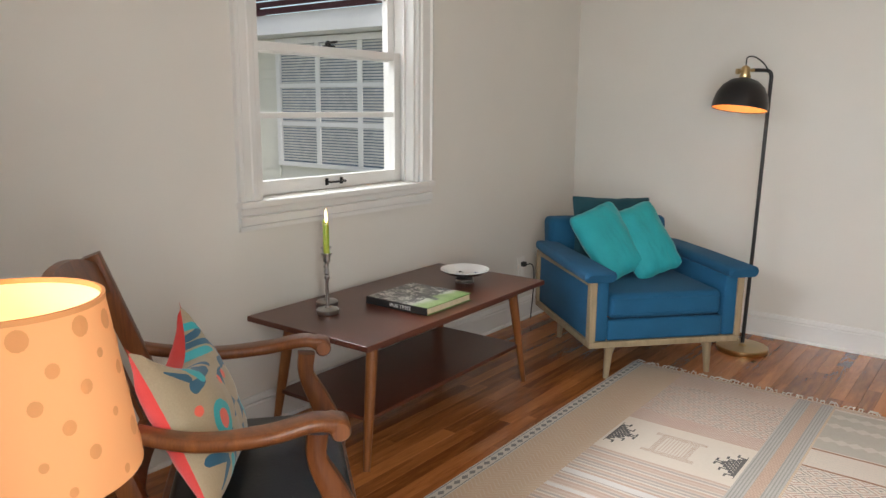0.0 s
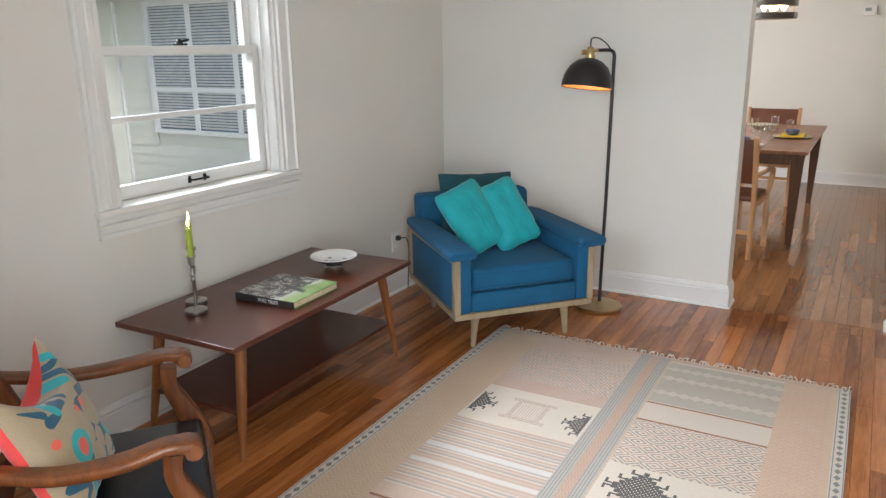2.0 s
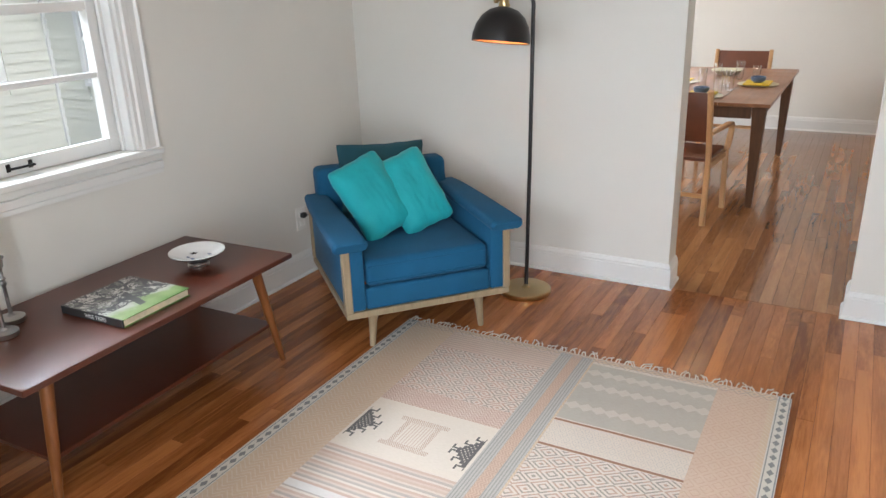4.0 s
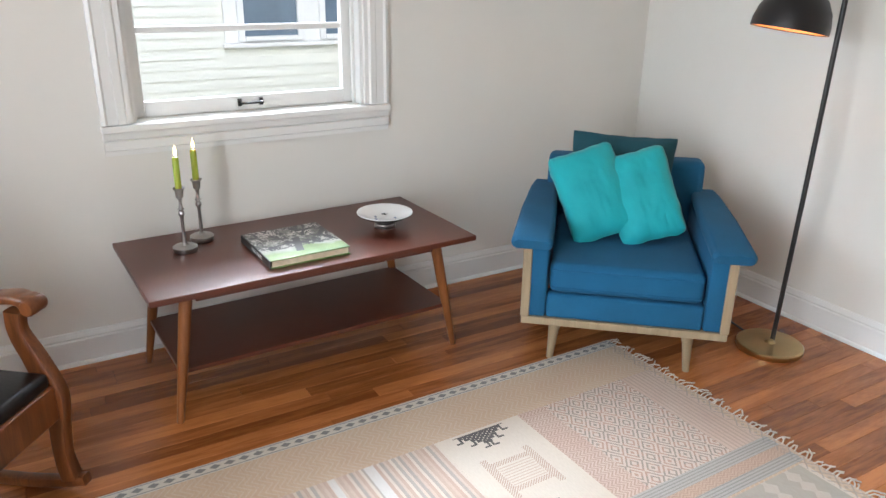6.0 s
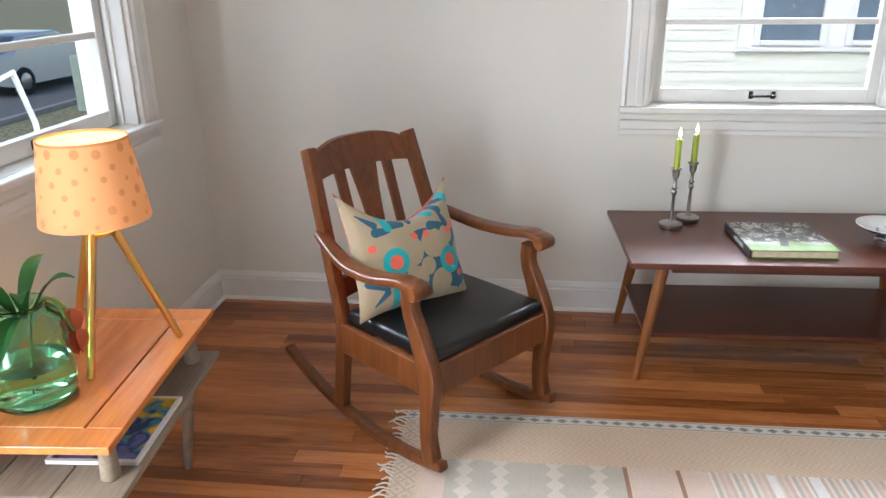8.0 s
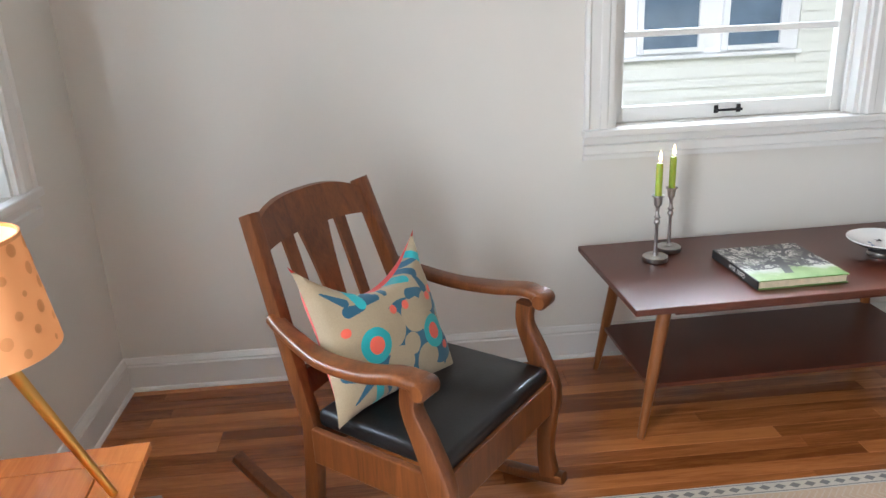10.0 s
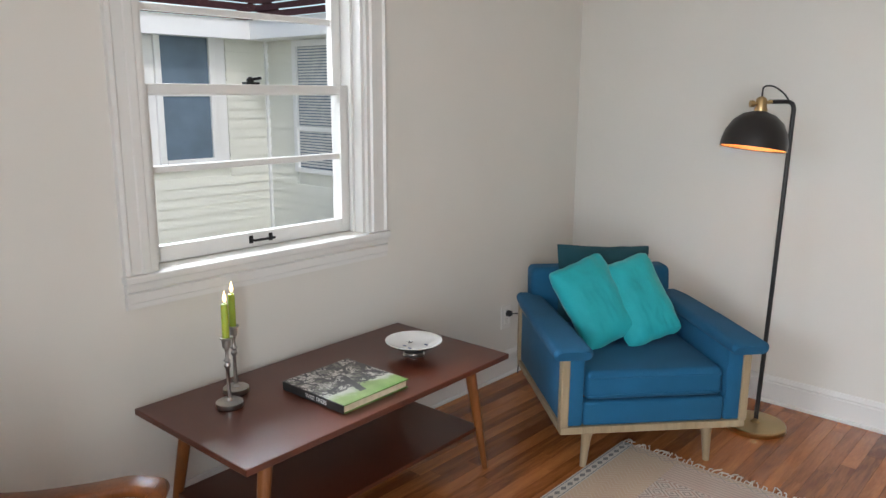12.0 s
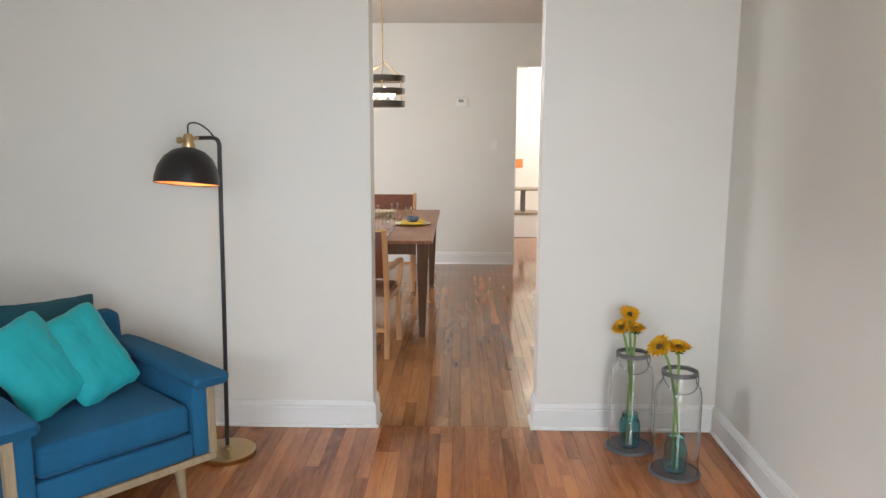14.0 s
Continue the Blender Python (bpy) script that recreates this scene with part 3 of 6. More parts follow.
def candle(x, y, z0, h):
    c = thing("candle", "lit lime-green taper candle in a pewter holder", "candle", x, y, z0, group="lit green candles")
    part("wax", lathe(B(), [(0.0105, 0), (0.0105, h * 0.93), (0.0085, h * 0.985), (0.003, h - 0.001)], n=20), M_CANDLE, c, smooth=True)
    part("wick", tube(B(), [(0, 0, h - 0.002), (0.001, 0, h + 0.006)], 0.0012, 6), M_CABLE, c)
    prof = [(0.001, h + 0.003), (0.004, h + 0.008), (0.0052, h + 0.014), (0.0042, h + 0.022), (0.002, h + 0.031), (0.0006, h + 0.038)]
    part("flame", lathe(B(), prof, (0.001, 0.001, 0), 12), M_FLAME, c, "small bright candle flame", smooth=True)


for cx, cy in ((-1.463, 2.195), (-1.542, 2.272)):
    candlestick(cx, cy)
    candle(cx, cy, 0.4505 + 0.2085, 0.112)

# book with a printed cover
mb = Mat("book_cover_print", 0.3)
x, y, z = mb.xyz()
leafy = mb.noise(26, 5, rough=0.7)
col = mb.ramp(x * -2.2 + mb.noise(9, 4) * 0.5 + 0.26, [(0.20, (0.08, 0.17, 0.03)), (0.33, (0.20, 0.28, 0.10)), (0.42, (0.46, 0.46, 0.40)), (0.66, (0.60, 0.56, 0.52))])
trunk = ((y + (x - 0.02) * 0.25).abs() < 0.013).both(x > -0.03).both(x < 0.10)
b1 = (mb.noise(9, 3, (1, 1, 1), 0.5, 1.5) - 0.5).abs() < 0.030
b2 = (mb.noise(15, 3, (1, 1.5, 1), 0.5, 2.5) - 0.5).abs() < 0.040
tree = b1.either(b2).both(x < 0.06)
col = mb.mix(((leafy > 0.50).both(x < 0.02)) * 0.8, col, (0.10, 0.11, 0.075))
col = mb.mix(tree.either(trunk), col, (0.045, 0.040, 0.045))
mb.color(col)
book = thing("book", "large book with a tree on its cover on the table", "book", -1.304, 2.519, 0.4505, 0)
part("page_block", box(B(), (-0.136, -0.132, 0.0035), (0.138, 0.132, 0.0245)), M_PAPER, book)
bm = box(B(), (-0.143, -0.137, 0.0), (0.143, 0.137, 0.0032), 0.001)
part("back_cover", bm, mb.m, book)
part("front_cover", box(B(), (-0.143, -0.137, 0.0248), (0.143, 0.137, 0.028), 0.001), mb.m, book, "glossy cover with a spreading tree over grass")
part("spine", box(B(), (-0.1425, -0.1405, 0.0002), (0.1425, -0.137, 0.0278), 0.0012), simple("spine_black", (0.02, 0.02, 0.02), 0.3), book, "black spine with white lettering")


def text(words, size, m, mat, parent, name="lettering", label=""):
    cu = bpy.data.curves.new(name, "FONT")
    cu.body, cu.size, cu.align_x, cu.align_y, cu.extrude = words, size * K, "CENTER", "CENTER", 0.0002
    tmp = bpy.data.objects.new(name, cu)
    me = bpy.data.meshes.new_from_object(tmp)
    bpy.data.objects.remove(tmp)
    me.materials.append(mat)
    ob = new(name, me)
    ob.parent = parent
    m = m.copy()
    m.translation *= K
    ob.matrix_basis = m
    return tagged(ob, label)


M_PRINT = simple("white_print", (0.75, 0.75, 0.72), 0.5)
text("WISE TREES", 0.019, pose(0.02, -0.1412, 0.014, 90, 0, 0), M_PRINT, book, label="white title lettering")

bowl = thing("bowl", "shallow white ceramic bowl with a painted black star", "bowl", -1.350, 2.888, 0.4505)
bowl.scale = (1.14, 1.14, 0.92)
part("body", lathe(B(), [(0.010, 0.030), (0.034, 0.031), (0.060, 0.040), (0.087, 0.058), (0.090, 0.060), (0.0895, 0.0625), (0.086, 0.0615), (0.058, 0.046), (0.030, 0.036), (0.001, 0.035)], n=48, caps=False), M_WHITE, bowl, smooth=True)
part("underside", lathe(B(), [(0.012, 0.0285), (0.035, 0.0295), (0.061, 0.0385), (0.0875, 0.0565)], n=48, caps=False), M_DARKGLAZE, bowl, "dark glazed outside", smooth=True)
part("foot", lathe(B(), [(0.034, 0), (0.035, 0.006), (0.030, 0.012), (0.034, 0.018), (0.028, 0.024), (0.02, 0.0295)], n=32), M_PEWTER, bowl, "ringed silver foot", smooth=True)
bm = B()
c = bm.verts.new((-0.028, 0.012, 0.0405))
ring = [bm.verts.new((-0.028 + (0.014 if k % 2 == 0 else 0.0045) * math.cos(k * math.pi / 5), 0.012 + (0.014 if k % 2 == 0 else 0.0045) * math.sin(k * math.pi / 5), 0.0405)) for k in range(10)]
for k in range(10):
    bm.faces.new((c, ring[k], ring[(k + 1) % 10]))
bmesh.ops.extrude_face_region(bm, geom=bm.faces[:])
part("star", bm, M_DARKGLAZE, bowl, "painted black star")
for k, (a, r) in enumerate(((0.5, 0.04), (4.2, 0.03), (5.2, 0.05))):
    bm = box(B(), (r * math.cos(a) - 0.006, r * math.sin(a) - 0.003, 0.0405 + (r - 0.03) * 0.35), (r * math.cos(a) + 0.006, r * math.sin(a) + 0.003, 0.043 + (r - 0.03) * 0.4), 0.001)
    part("painted_mark", bm, M_BLUEGLAZE, bowl)

# ---- armchair ----
ACH = (-0.678, 3.463)
chair = thing("armchair", "boxy blue upholstered armchair with a pale limed wood frame", "armchair", ACH[0], ACH[1], 0.0, 47)
chair.scale = (0.945, 1, 0.93)
bm = B()
box(bm, (-0.375, 0.0, 0.170), (0.375, 0.035, 0.200), 0.004)
box(bm, (-0.375, 0.70, 0.170), (0.375, 0.735, 0.200), 0.004)
part("rail", bm, M_PALE, chair)
for s in (-1, 1):
    bm = box(B(), (min(s * 0.375, s * 0.345), 0.036, 0.170), (max(s * 0.375, s * 0.345), 0.699, 0.200), 0.004)
    part("rail", bm, M_PALE, chair)
    bm = B()
    box(bm, (min(s * 0.378, s * 0.345), -0.004, 0.2005), (max(s * 0.378, s * 0.345), 0.036, 0.492), 0.005)
    part("post", bm, M_PALE, chair)
    bm = B()
    box(bm, (min(s * 0.378, s * 0.350), 0.70, 0.2005), (max(s * 0.378, s * 0.350), 0.735, 0.488), 0.005)
    part("post", bm, M_PALE, chair)
    bm = box(B(), (min(s * 0.378, s * 0.350), 0.0365, 0.462), (max(s * 0.378, s * 0.350), 0.6995, 0.490), 0.004)
    part("side_rail", bm, M_PALE, chair)
    bm = box(B(), (min(s * 0.368, s * 0.285), 0.004, 0.2005), (max(s * 0.368, s * 0.285), 0.70, 0.496), 0.012)
    part("side_panel", bm, M_BLUE, chair, smooth=True)
    bm = B()
    sec0 = [(u, v) for u, v in rounded(0.150, 0.052, 0.024, 5)]
    sweep(bm, [(s * 0.347, -0.045, 0.512), (s * 0.347, -0.035, 0.517), (s * 0.347, 0.3, 0.520), (s * 0.345, 0.60, 0.522), (s * 0.342, 0.70, 0.520)],
          [[(u * 0.86, v * 0.8) for u, v in sec0], sec0, [(u * 0.96, v) for u, v in sec0], [(u * 0.8, v) for u, v in sec0], [(u * 0.7, v * 0.9) for u, v in sec0]])
    part("arm", bm, M_BLUE, chair, smooth=True)
part("front_panel", box(B(), (-0.284, 0.006, 0.2005), (0.284, 0.07, 0.300), 0.012, 3), M_BLUE, chair, smooth=True)
bm = B()
box(bm, (-0.278, 0.010, 0.302), (0.278, 0.62, 0.420), 0.026, 4)
for v in bm.verts:
    if v.co.z > 0.38:
        v.co.z += 0.014 * max(0, 1 - (v.co.x / 0.28) ** 2)
part("seat_cushion", bm, M_BLUE, chair, smooth=True)
bm = B()
for zz in (0.326, 0.396):
    tube(bm, [(-0.268, 0.0105, zz), (0.268, 0.0105, zz)], 0.0035, 6)
part("piping", bm, M_BLUE, chair, smooth=True)
bm = box(B(), (-0.335, 0.60, 0.201), (0.335, 0.715, 0.672), 0.03, 4)
for v in bm.verts:
    v.co.y += (v.co.z - 0.2) * 0.12
part("backrest", bm, M_BLUE, chair, smooth=True)
for sx in (-1, 1):
    for sy in (0.06, 0.66):
        bm = B()
        tube(bm, [(sx * 0.245, sy, 0.1695), (sx * 0.250, sy, 0.12), (sx * 0.258, sy - 0.0, 0.0)], [0.027, 0.019, 0.0125], 14)
        part("leg", bm, M_PALE, chair, smooth=True)


def put_pillow(name, label, cx, cy, cz, w, h, t, mats, rz, tilt, roll, seed, dent=0.0, rough=0.006, soft=0.03, loc=ACH, brz=47):
    """A cushion at a place in the seat's own frame: tilt leans it back, roll turns it in its plane."""
    m = PLAN @ pose(K * loc[0], K * loc[1], 0, 0, 0, brz) @ pose(K * cx, K * cy, K * cz, 0, 0, rz) @ pose(0, 0, 0, -tilt, 0, 0) @ pose(0, 0, 0, 0, roll, 0)
    ob = part(name, pillow(B(), w, h, t, seed=seed, dent=dent, rough=rough, soft=soft), mats, None, label, smooth=True)
    ob.matrix_basis = m
    tagged(ob, category="cushion")
    return ob


put_pillow("throw_pillow", "dark teal velvet pillow behind two turquoise ones on the armchair", -0.03, 0.525, 0.405, 0.42, 0.345, 0.09, [M_TEAL, M_TEAL], 0, 14, 2, 1)
put_pillow("throw_pillow", "crinkled turquoise velvet pillow leaning against the teal one", -0.058, 0.275, 0.404, 0.27, 0.375, 0.13, [M_TURQ, M_TURQ], 4, 30, -21, 2, rough=0.010, soft=0.10)
put_pillow("throw_pillow", "crinkled turquoise velvet pillow beside another in the armchair", 0.112, 0.275, 0.404, 0.255, 0.375, 0.13, [M_TURQ, M_TURQ], -4, 30, -20, 3, rough=0.010, soft=0.10)

# ---- floor lamp ----
fl = thing("floor_lamp", "lit black floor lamp with domed shade and brass base", "floor lamp", -0.508, 4.10, 0.0, 14)
fl.scale = (1.05, 1.05, 0.992)
part("base", lathe(B(), [(0.113, 0.0), (0.116, 0.004), (0.116, 0.020), (0.112, 0.024), (0.02, 0.026), (0.012, 0.034)], n=48), M_BRASS, fl, "round brushed brass base", smooth=True)
part("pole", tube(B(), [(0.0, 0.02, 0.0), (0.012, 0.02, 0.6), (0.022, 0.02, 1.30)] + curve([(0.023, 0.02, 1.33), (0.016, 0.018, 1.352), (-0.004, 0.012, 1.360), (-0.060, -0.025, 1.360)], 5), 0.0085, 12), M_BLACK, fl, smooth=True)
shx, shy, shz = -0.085, -0.055, 0.0


def tilted(bm):
    """Tips the shade about its neck, its mouth towards the room."""
    turned(bm, 0, Matrix.Translation((shx, shy, 1.32)) @ Matrix.Rotation(radians(10), 4, Vector((-0.5, -0.86, 0)).cross(Vector((0, 0, 1)))) @ Matrix.Translation((-shx, -shy, -1.32)))
    return bm


part("shade", tilted(lathe(B(), [(0.118, 1.178), (0.117, 1.205), (0.108, 1.245), (0.088, 1.283), (0.058, 1.310), (0.022, 1.323), (0.022, 1.320), (0.057, 1.306), (0.086, 1.279), (0.105, 1.243), (0.114, 1.205), (0.115, 1.179)], (shx, shy, 0), 48, caps=False)), M_BLACK, fl, "black domed metal shade", smooth=True)
part("shade_lining", tilted(lathe(B(), [(0.1135, 1.181), (0.1125, 1.205), (0.1035, 1.242), (0.0845, 1.277), (0.055, 1.304), (0.02, 1.317)], (shx, shy, 0), 48, caps=False)), M_GOLD_IN, fl, "golden inside of the shade", smooth=True)
part("socket", lathe(B(), [(0.022, 1.323), (0.024, 1.328), (0.019, 1.345), (0.019, 1.368), (0.014, 1.375), (0.006, 1.380)], (shx, shy, 0), 24), M_BRASS, fl, "brass socket", smooth=True)
bm = B()
tube(bm, [(shx + 0.034, shy + 0.022, 1.360), (shx - 0.022, shy - 0.014, 1.352)], 0.007, 10)
tube(bm, [(shx - 0.024, shy - 0.016, 1.352), (shx - 0.036, shy - 0.022, 1.352)], 0.013, 12)
part("bracket", bm, M_BRASS, fl, "brass pivot and knob", smooth=True)
part("cord", tube(B(), curve([(shx, shy, 1.378), (shx + 0.004, shy, 1.415), (shx + 0.035, shy + 0.02, 1.418), (shx + 0.072, shy + 0.045, 1.39), (shx + 0.09, shy + 0.058, 1.362)], 6), 0.003, 8), M_CABLE, fl, "black looped cord", smooth=True)
part("bulb", tilted(lathe(B(), [(0.012, 1.30), (0.016, 1.285), (0.028, 1.262), (0.030, 1.248), (0.022, 1.232), (0.006, 1.226)], (shx, shy, 0), 20)), glow("lamp_bulb_glow", (1.0, 0.62, 0.3), 3.0), fl, "glowing bulb", smooth=True).visible_shadow = False
part("power_cable", tube(B(), curve([(-0.10, 0.05, 0.006), (-0.22, 0.12, 0.005), (-0.36, 0.20, 0.005), (-0.55, 0.19, 0.006)], 6), 0.004, 8), M_CABLE, fl, smooth=True)

# ---- rocking chair ----
RK = (-0.795, 1.566)
RKZ = 138.8
rk = thing("rocking_chair", "brown oak rocking chair with slatted back, black leather seat", "rocking chair", RK[0], RK[1], 0.0, RKZ)
rk.scale = (0.975, 0.955, 1.0)


def run_z(y):
    return 0.012 + (y - 0.2) ** 2 / 2.1


def post_y(z):
    return 0.40 + max(0, z - 0.30) * 0.36


def post_x(z):
    return 0.250 - 0.050 * max(0.0, z - 0.1) / 0.74


for s in (-1, 1):
    x = s * 0.250
    bm = B()
    pts = [(x, y, run_z(y) + 0.006) for y in [(-0.045 + 0.76 * k / 16) for k in range(17)]]
    sweep(bm, pts, rounded(0.034, 0.028, 0.006))
    part("rocker", bm, M_OAK, rk, smooth=True)
    bm = B()
    P = curve([(x, 0.0, run_z(0) + 0.014), (x, 0.012, 0.12), (x, 0.006, 0.22), (x, 0.004, 0.31), (x, 0.042, 0.41), (x, 0.074, 0.48), (x, 0.072, 0.538)], 4)
    n = len(P)
    W = [0.050, 0.042, 0.05, 0.068, 0.055, 0.042, 0.046]
    secs = []
    for i in range(n):
        t = i / (n - 1) * 6
        a, b = int(min(5, t)), t - int(min(5, t))
        secs.append(rounded(0.040, W[a] * (1 - b) + W[a + 1] * b, 0.008))
    sweep(bm, P, secs)
    part("front_leg", bm, M_OAK, rk, smooth=True)
    bm = B()
    P = [(x, 0.425, run_z(0.425) + 0.014)] + [(s * post_x(q), 0.412 if q == 0.2 else post_y(q), q) for q in (0.20, 0.33, 0.5, 0.70, 0.825)]
    sweep(bm, P, rounded(0.034, 0.046, 0.006))
    part("back_post", bm, M_OAK, rk, smooth=True)
    bm = B()
    P = curve([(s * 0.232, 0.510, 0.588), (s * 0.250, 0.43, 0.565), (s * 0.272, 0.31, 0.545), (s * 0.278, 0.18, 0.550), (s * 0.270, 0.08, 0.566), (s * 0.264, 0.028, 0.556)], 6)
    n = len(P)
    sweep(bm, P, [rounded(0.040 + 0.022 * min(1, i / (n * 0.55)), 0.026 if i < n - 3 else 0.034, 0.010, 4) for i in range(n)])
    v0 = len(bm.verts)
    lathe(bm, [(0.018, -0.032), (0.022, -0.026), (0.022, 0.026), (0.018, 0.032)], n=16)
    turned(bm, v0, Matrix.Translation((s * 0.264, 0.027, 0.550)) @ pose(0, 0, 0, 0, 90, 0))
    part("arm", bm, M_OAK, rk, smooth=True)
    part("side_rail", box(B(), (min(s * 0.242, s * 0.262), 0.015, 0.245), (max(s * 0.242, s * 0.262), 0.390, 0.338), 0.004), M_OAK, rk)
part("front_rail", box(B(), (-0.229, -0.016, 0.245), (0.229, 0.006, 0.342), 0.004), M_OAK, rk)
part("back_rail", box(B(), (-0.232, 0.396, 0.245), (0.232, 0.416, 0.338), 0.004), M_OAK, rk)
bm = B()
box(bm, (-0.236, -0.005, 0.330), (0.236, 0.392, 0.378), 0.018, 4)
for v in bm.verts:
    if v.co.z > 0.36:
        v.co.z += 0.018 * (1 - (v.co.x / 0.24) ** 2) * (1 - ((v.co.y - 0.19) / 0.2) ** 2)
part("seat", bm, M_LEATHER, rk, "worn black leather seat pad", smooth=True)


def across(bm, z0, z1, x0, x1, ya, arch=0.0, n=14, thick=0.02, dip=0.0, curvey=0.02):
    """A board between the posts, bowed back, its top arched."""
    rings = []
    for i in range(n + 1):
        u = i / n * 2 - 1
        x = x0 + (x1 - x0) * i / n
        by = curvey * (1 - u * u)
        top = z1 + arch * (1 - abs(u) ** 3)
        bot = z0 + dip * (1 - abs(u) ** 3)
        rings.append([bm.verts.new((x, post_y(z) + ya + by + d, z)) for z, d in ((bot, 0), (bot, thick), (top, thick), (top, 0))])
    for p, q in zip(rings, rings[1:]):
        for k in range(4):
            bm.faces.new((p[k], p[(k + 1) % 4], q[(k + 1) % 4], q[k]))
    bm.faces.new(rings[0]), bm.faces.new(list(reversed(rings[-1])))
    bmesh.ops.bevel(bm, geom=[e for e in bm.edges if len(e.link_faces) == 2 and e.calc_face_angle(0) > 1], offset=0.004, segments=2, affect="EDGES")


bm = B()
across(bm, 0.737, 0.806, -0.188, 0.188, -0.012, 0.036, dip=0.012)
part("crest_rail", bm, M_OAK, rk, smooth=True)
bm = B()
across(bm, 0.40, 0.455, -0.212, 0.212, -0.012)
part("lower_back_rail", bm, M_OAK, rk, smooth=True)
for cx, w0, w1 in ((0.0, 0.056, 0.108), (-0.098, 0.030, 0.038), (0.098, 0.030, 0.038)):
    bm = B()
    n = 8
    rings = []
    for i in range(n + 1):
        t = i / n
        z = 0.45 + 0.300 * t
        w = w0 + (w1 - w0) * (t ** 2.2 if cx == 0 else t)
        y = post_y(z) + 0.002 + 0.02 * (1 - (cx / 0.23) ** 2)
        rings.append([bm.verts.new((cx + dx * w / 2, y + dy, z)) for dx, dy in ((-1, -0.005), (1, -0.005), (1, 0.006), (-1, 0.006))])
    for p, q in zip(rings, rings[1:]):
        for k in range(4):
            bm.faces.new((p[k], p[(k + 1) % 4], q[(k + 1) % 4], q[k]))
    bm.faces.new(rings[0]), bm.faces.new(list(reversed(rings[-1])))
    part("back_slat", bm, M_OAK, rk)

# patterned cushion
mp = Mat("patterned_cushion_cloth", 0.9, Sheen_Weight=0.2)
x, y, z = mp.xyz()
z = z - 0.185
TEALC, TURQC, CORAL = (0.02, 0.10, 0.16), (0.02, 0.38, 0.40), (0.80, 0.13, 0.08)
GROUND = mp.mix(mp.noise(300, 1), (0.34, 0.26, 0.16), (0.42, 0.33, 0.21))


def disc(a, b, r):
    """A round spot at (a, b) of the cushion's face, which runs from -0.5 to 0.5 both ways."""
    dx, dz = x - a * 0.385, z - b * 0.37
    return (dx * dx + dz * dz) < r * r


def leaf_spot(a0, b0, a1, b1, w0, w1):
    """A tapering stroke from one place of the face to another, with the half widths of its ends."""
    px, pz, qx, qz = a0 * 0.385, b0 * 0.37, a1 * 0.385, b1 * 0.37
    ll = (qx - px) ** 2 + (qz - pz) ** 2
    t = ((x - px) * ((qx - px) / ll) + (z - pz) * ((qz - pz) / ll)).op("MAXIMUM", 0.0).op("MINIMUM", 1.0)
    dx, dz = x - px - t * (qx - px), z - pz - t * (qz - pz)
    return (dx * dx + dz * dz).op("SQRT") < (t * (w1 - w0) + w0)


col = GROUND
for a, b, r in ((0.08, -0.13, 0.088), (-0.02, 0.0, 0.03), (0.24, 0.02, 0.045), (-0.12, -0.2, 0.05), (0.33, -0.03, 0.028), (0.02, -0.34, 0.05), (0.36, -0.28, 0.05)):
    col = mp.mix(disc(a, b, r), col, TEALC)
for a, b, r in ((-0.07, -0.05, 0.048), (0.16, -0.02, 0.044), (0.078, -0.194, 0.027), (-0.04, -0.29, 0.042), (0.20, -0.34, 0.040), (0.31, 0.03, 0.028), (0.27, -0.11, 0.03), (-0.10, -0.16, 0.02)):
    col = mp.mix(disc(a, b, r), col, GROUND)
for q in ((-0.42, 0.30, -0.31, 0.20, 0.002, 0.010), (-0.13, 0.38, -0.14, 0.20, 0.002, 0.013), (-0.31, 0.14, -0.22, 0.14, 0.014, 0.008), (-0.18, 0.18, -0.09, 0.17, 0.014, 0.008),
          (-0.08, 0.33, -0.02, 0.18, 0.010, 0.008), (0.14, 0.34, 0.30, 0.24, 0.004, 0.012), (0.28, 0.22, 0.33, 0.12, 0.006, 0.012), (0.16, 0.12, 0.26, 0.12, 0.014, 0.008),
          (-0.42, -0.24, -0.30, -0.30, 0.012, 0.008), (-0.40, -0.42, -0.30, -0.33, 0.002, 0.010), (-0.12, -0.46, -0.16, -0.34, 0.002, 0.012), (0.02, -0.46, 0.10, -0.42, 0.012, 0.004),
          (0.42, 0.10, 0.40, -0.02, 0.010, 0.008), (0.44, -0.20, 0.38, -0.42, 0.010, 0.004), (0.28, 0.30, 0.44, 0.34, 0.004, 0.007)):
    col = mp.mix(leaf_spot(*q), col, TEALC)
for q in ((-0.29, 0.44, -0.215, 0.16, 0.014, 0.012), (-0.23, -0.34, -0.22, -0.50, 0.011, 0.013), (0.34, 0.40, 0.47, 0.30, 0.011, 0.013), (0.06, 0.24, 0.20, 0.22, 0.008, 0.010), (0.44, 0.02, 0.45, -0.08, 0.006, 0.008)):
    col = mp.mix(leaf_spot(*q), col, TURQC)
for a, b in ((-0.201, -0.115), (0.308, -0.178)):
    col = mp.mix(disc(a, b, 0.042), col, TURQC)
    col = mp.mix(disc(a, b, 0.021), col, CORAL)
for a, b in ((-0.004, 0.06), (0.105, 0.06), (0.34, 0.06), (0.40, 0.10), (0.40, -0.30), (-0.36, 0.02)):
    col = mp.mix(disc(a, b, 0.011), col, CORAL)
mp.color(col)
mp.bump(mp.noise(350, 1), 0.2, 0.001)
M_CORAL = cloth("coral_cloth", (0.66, 0.045, 0.035), 0.1)
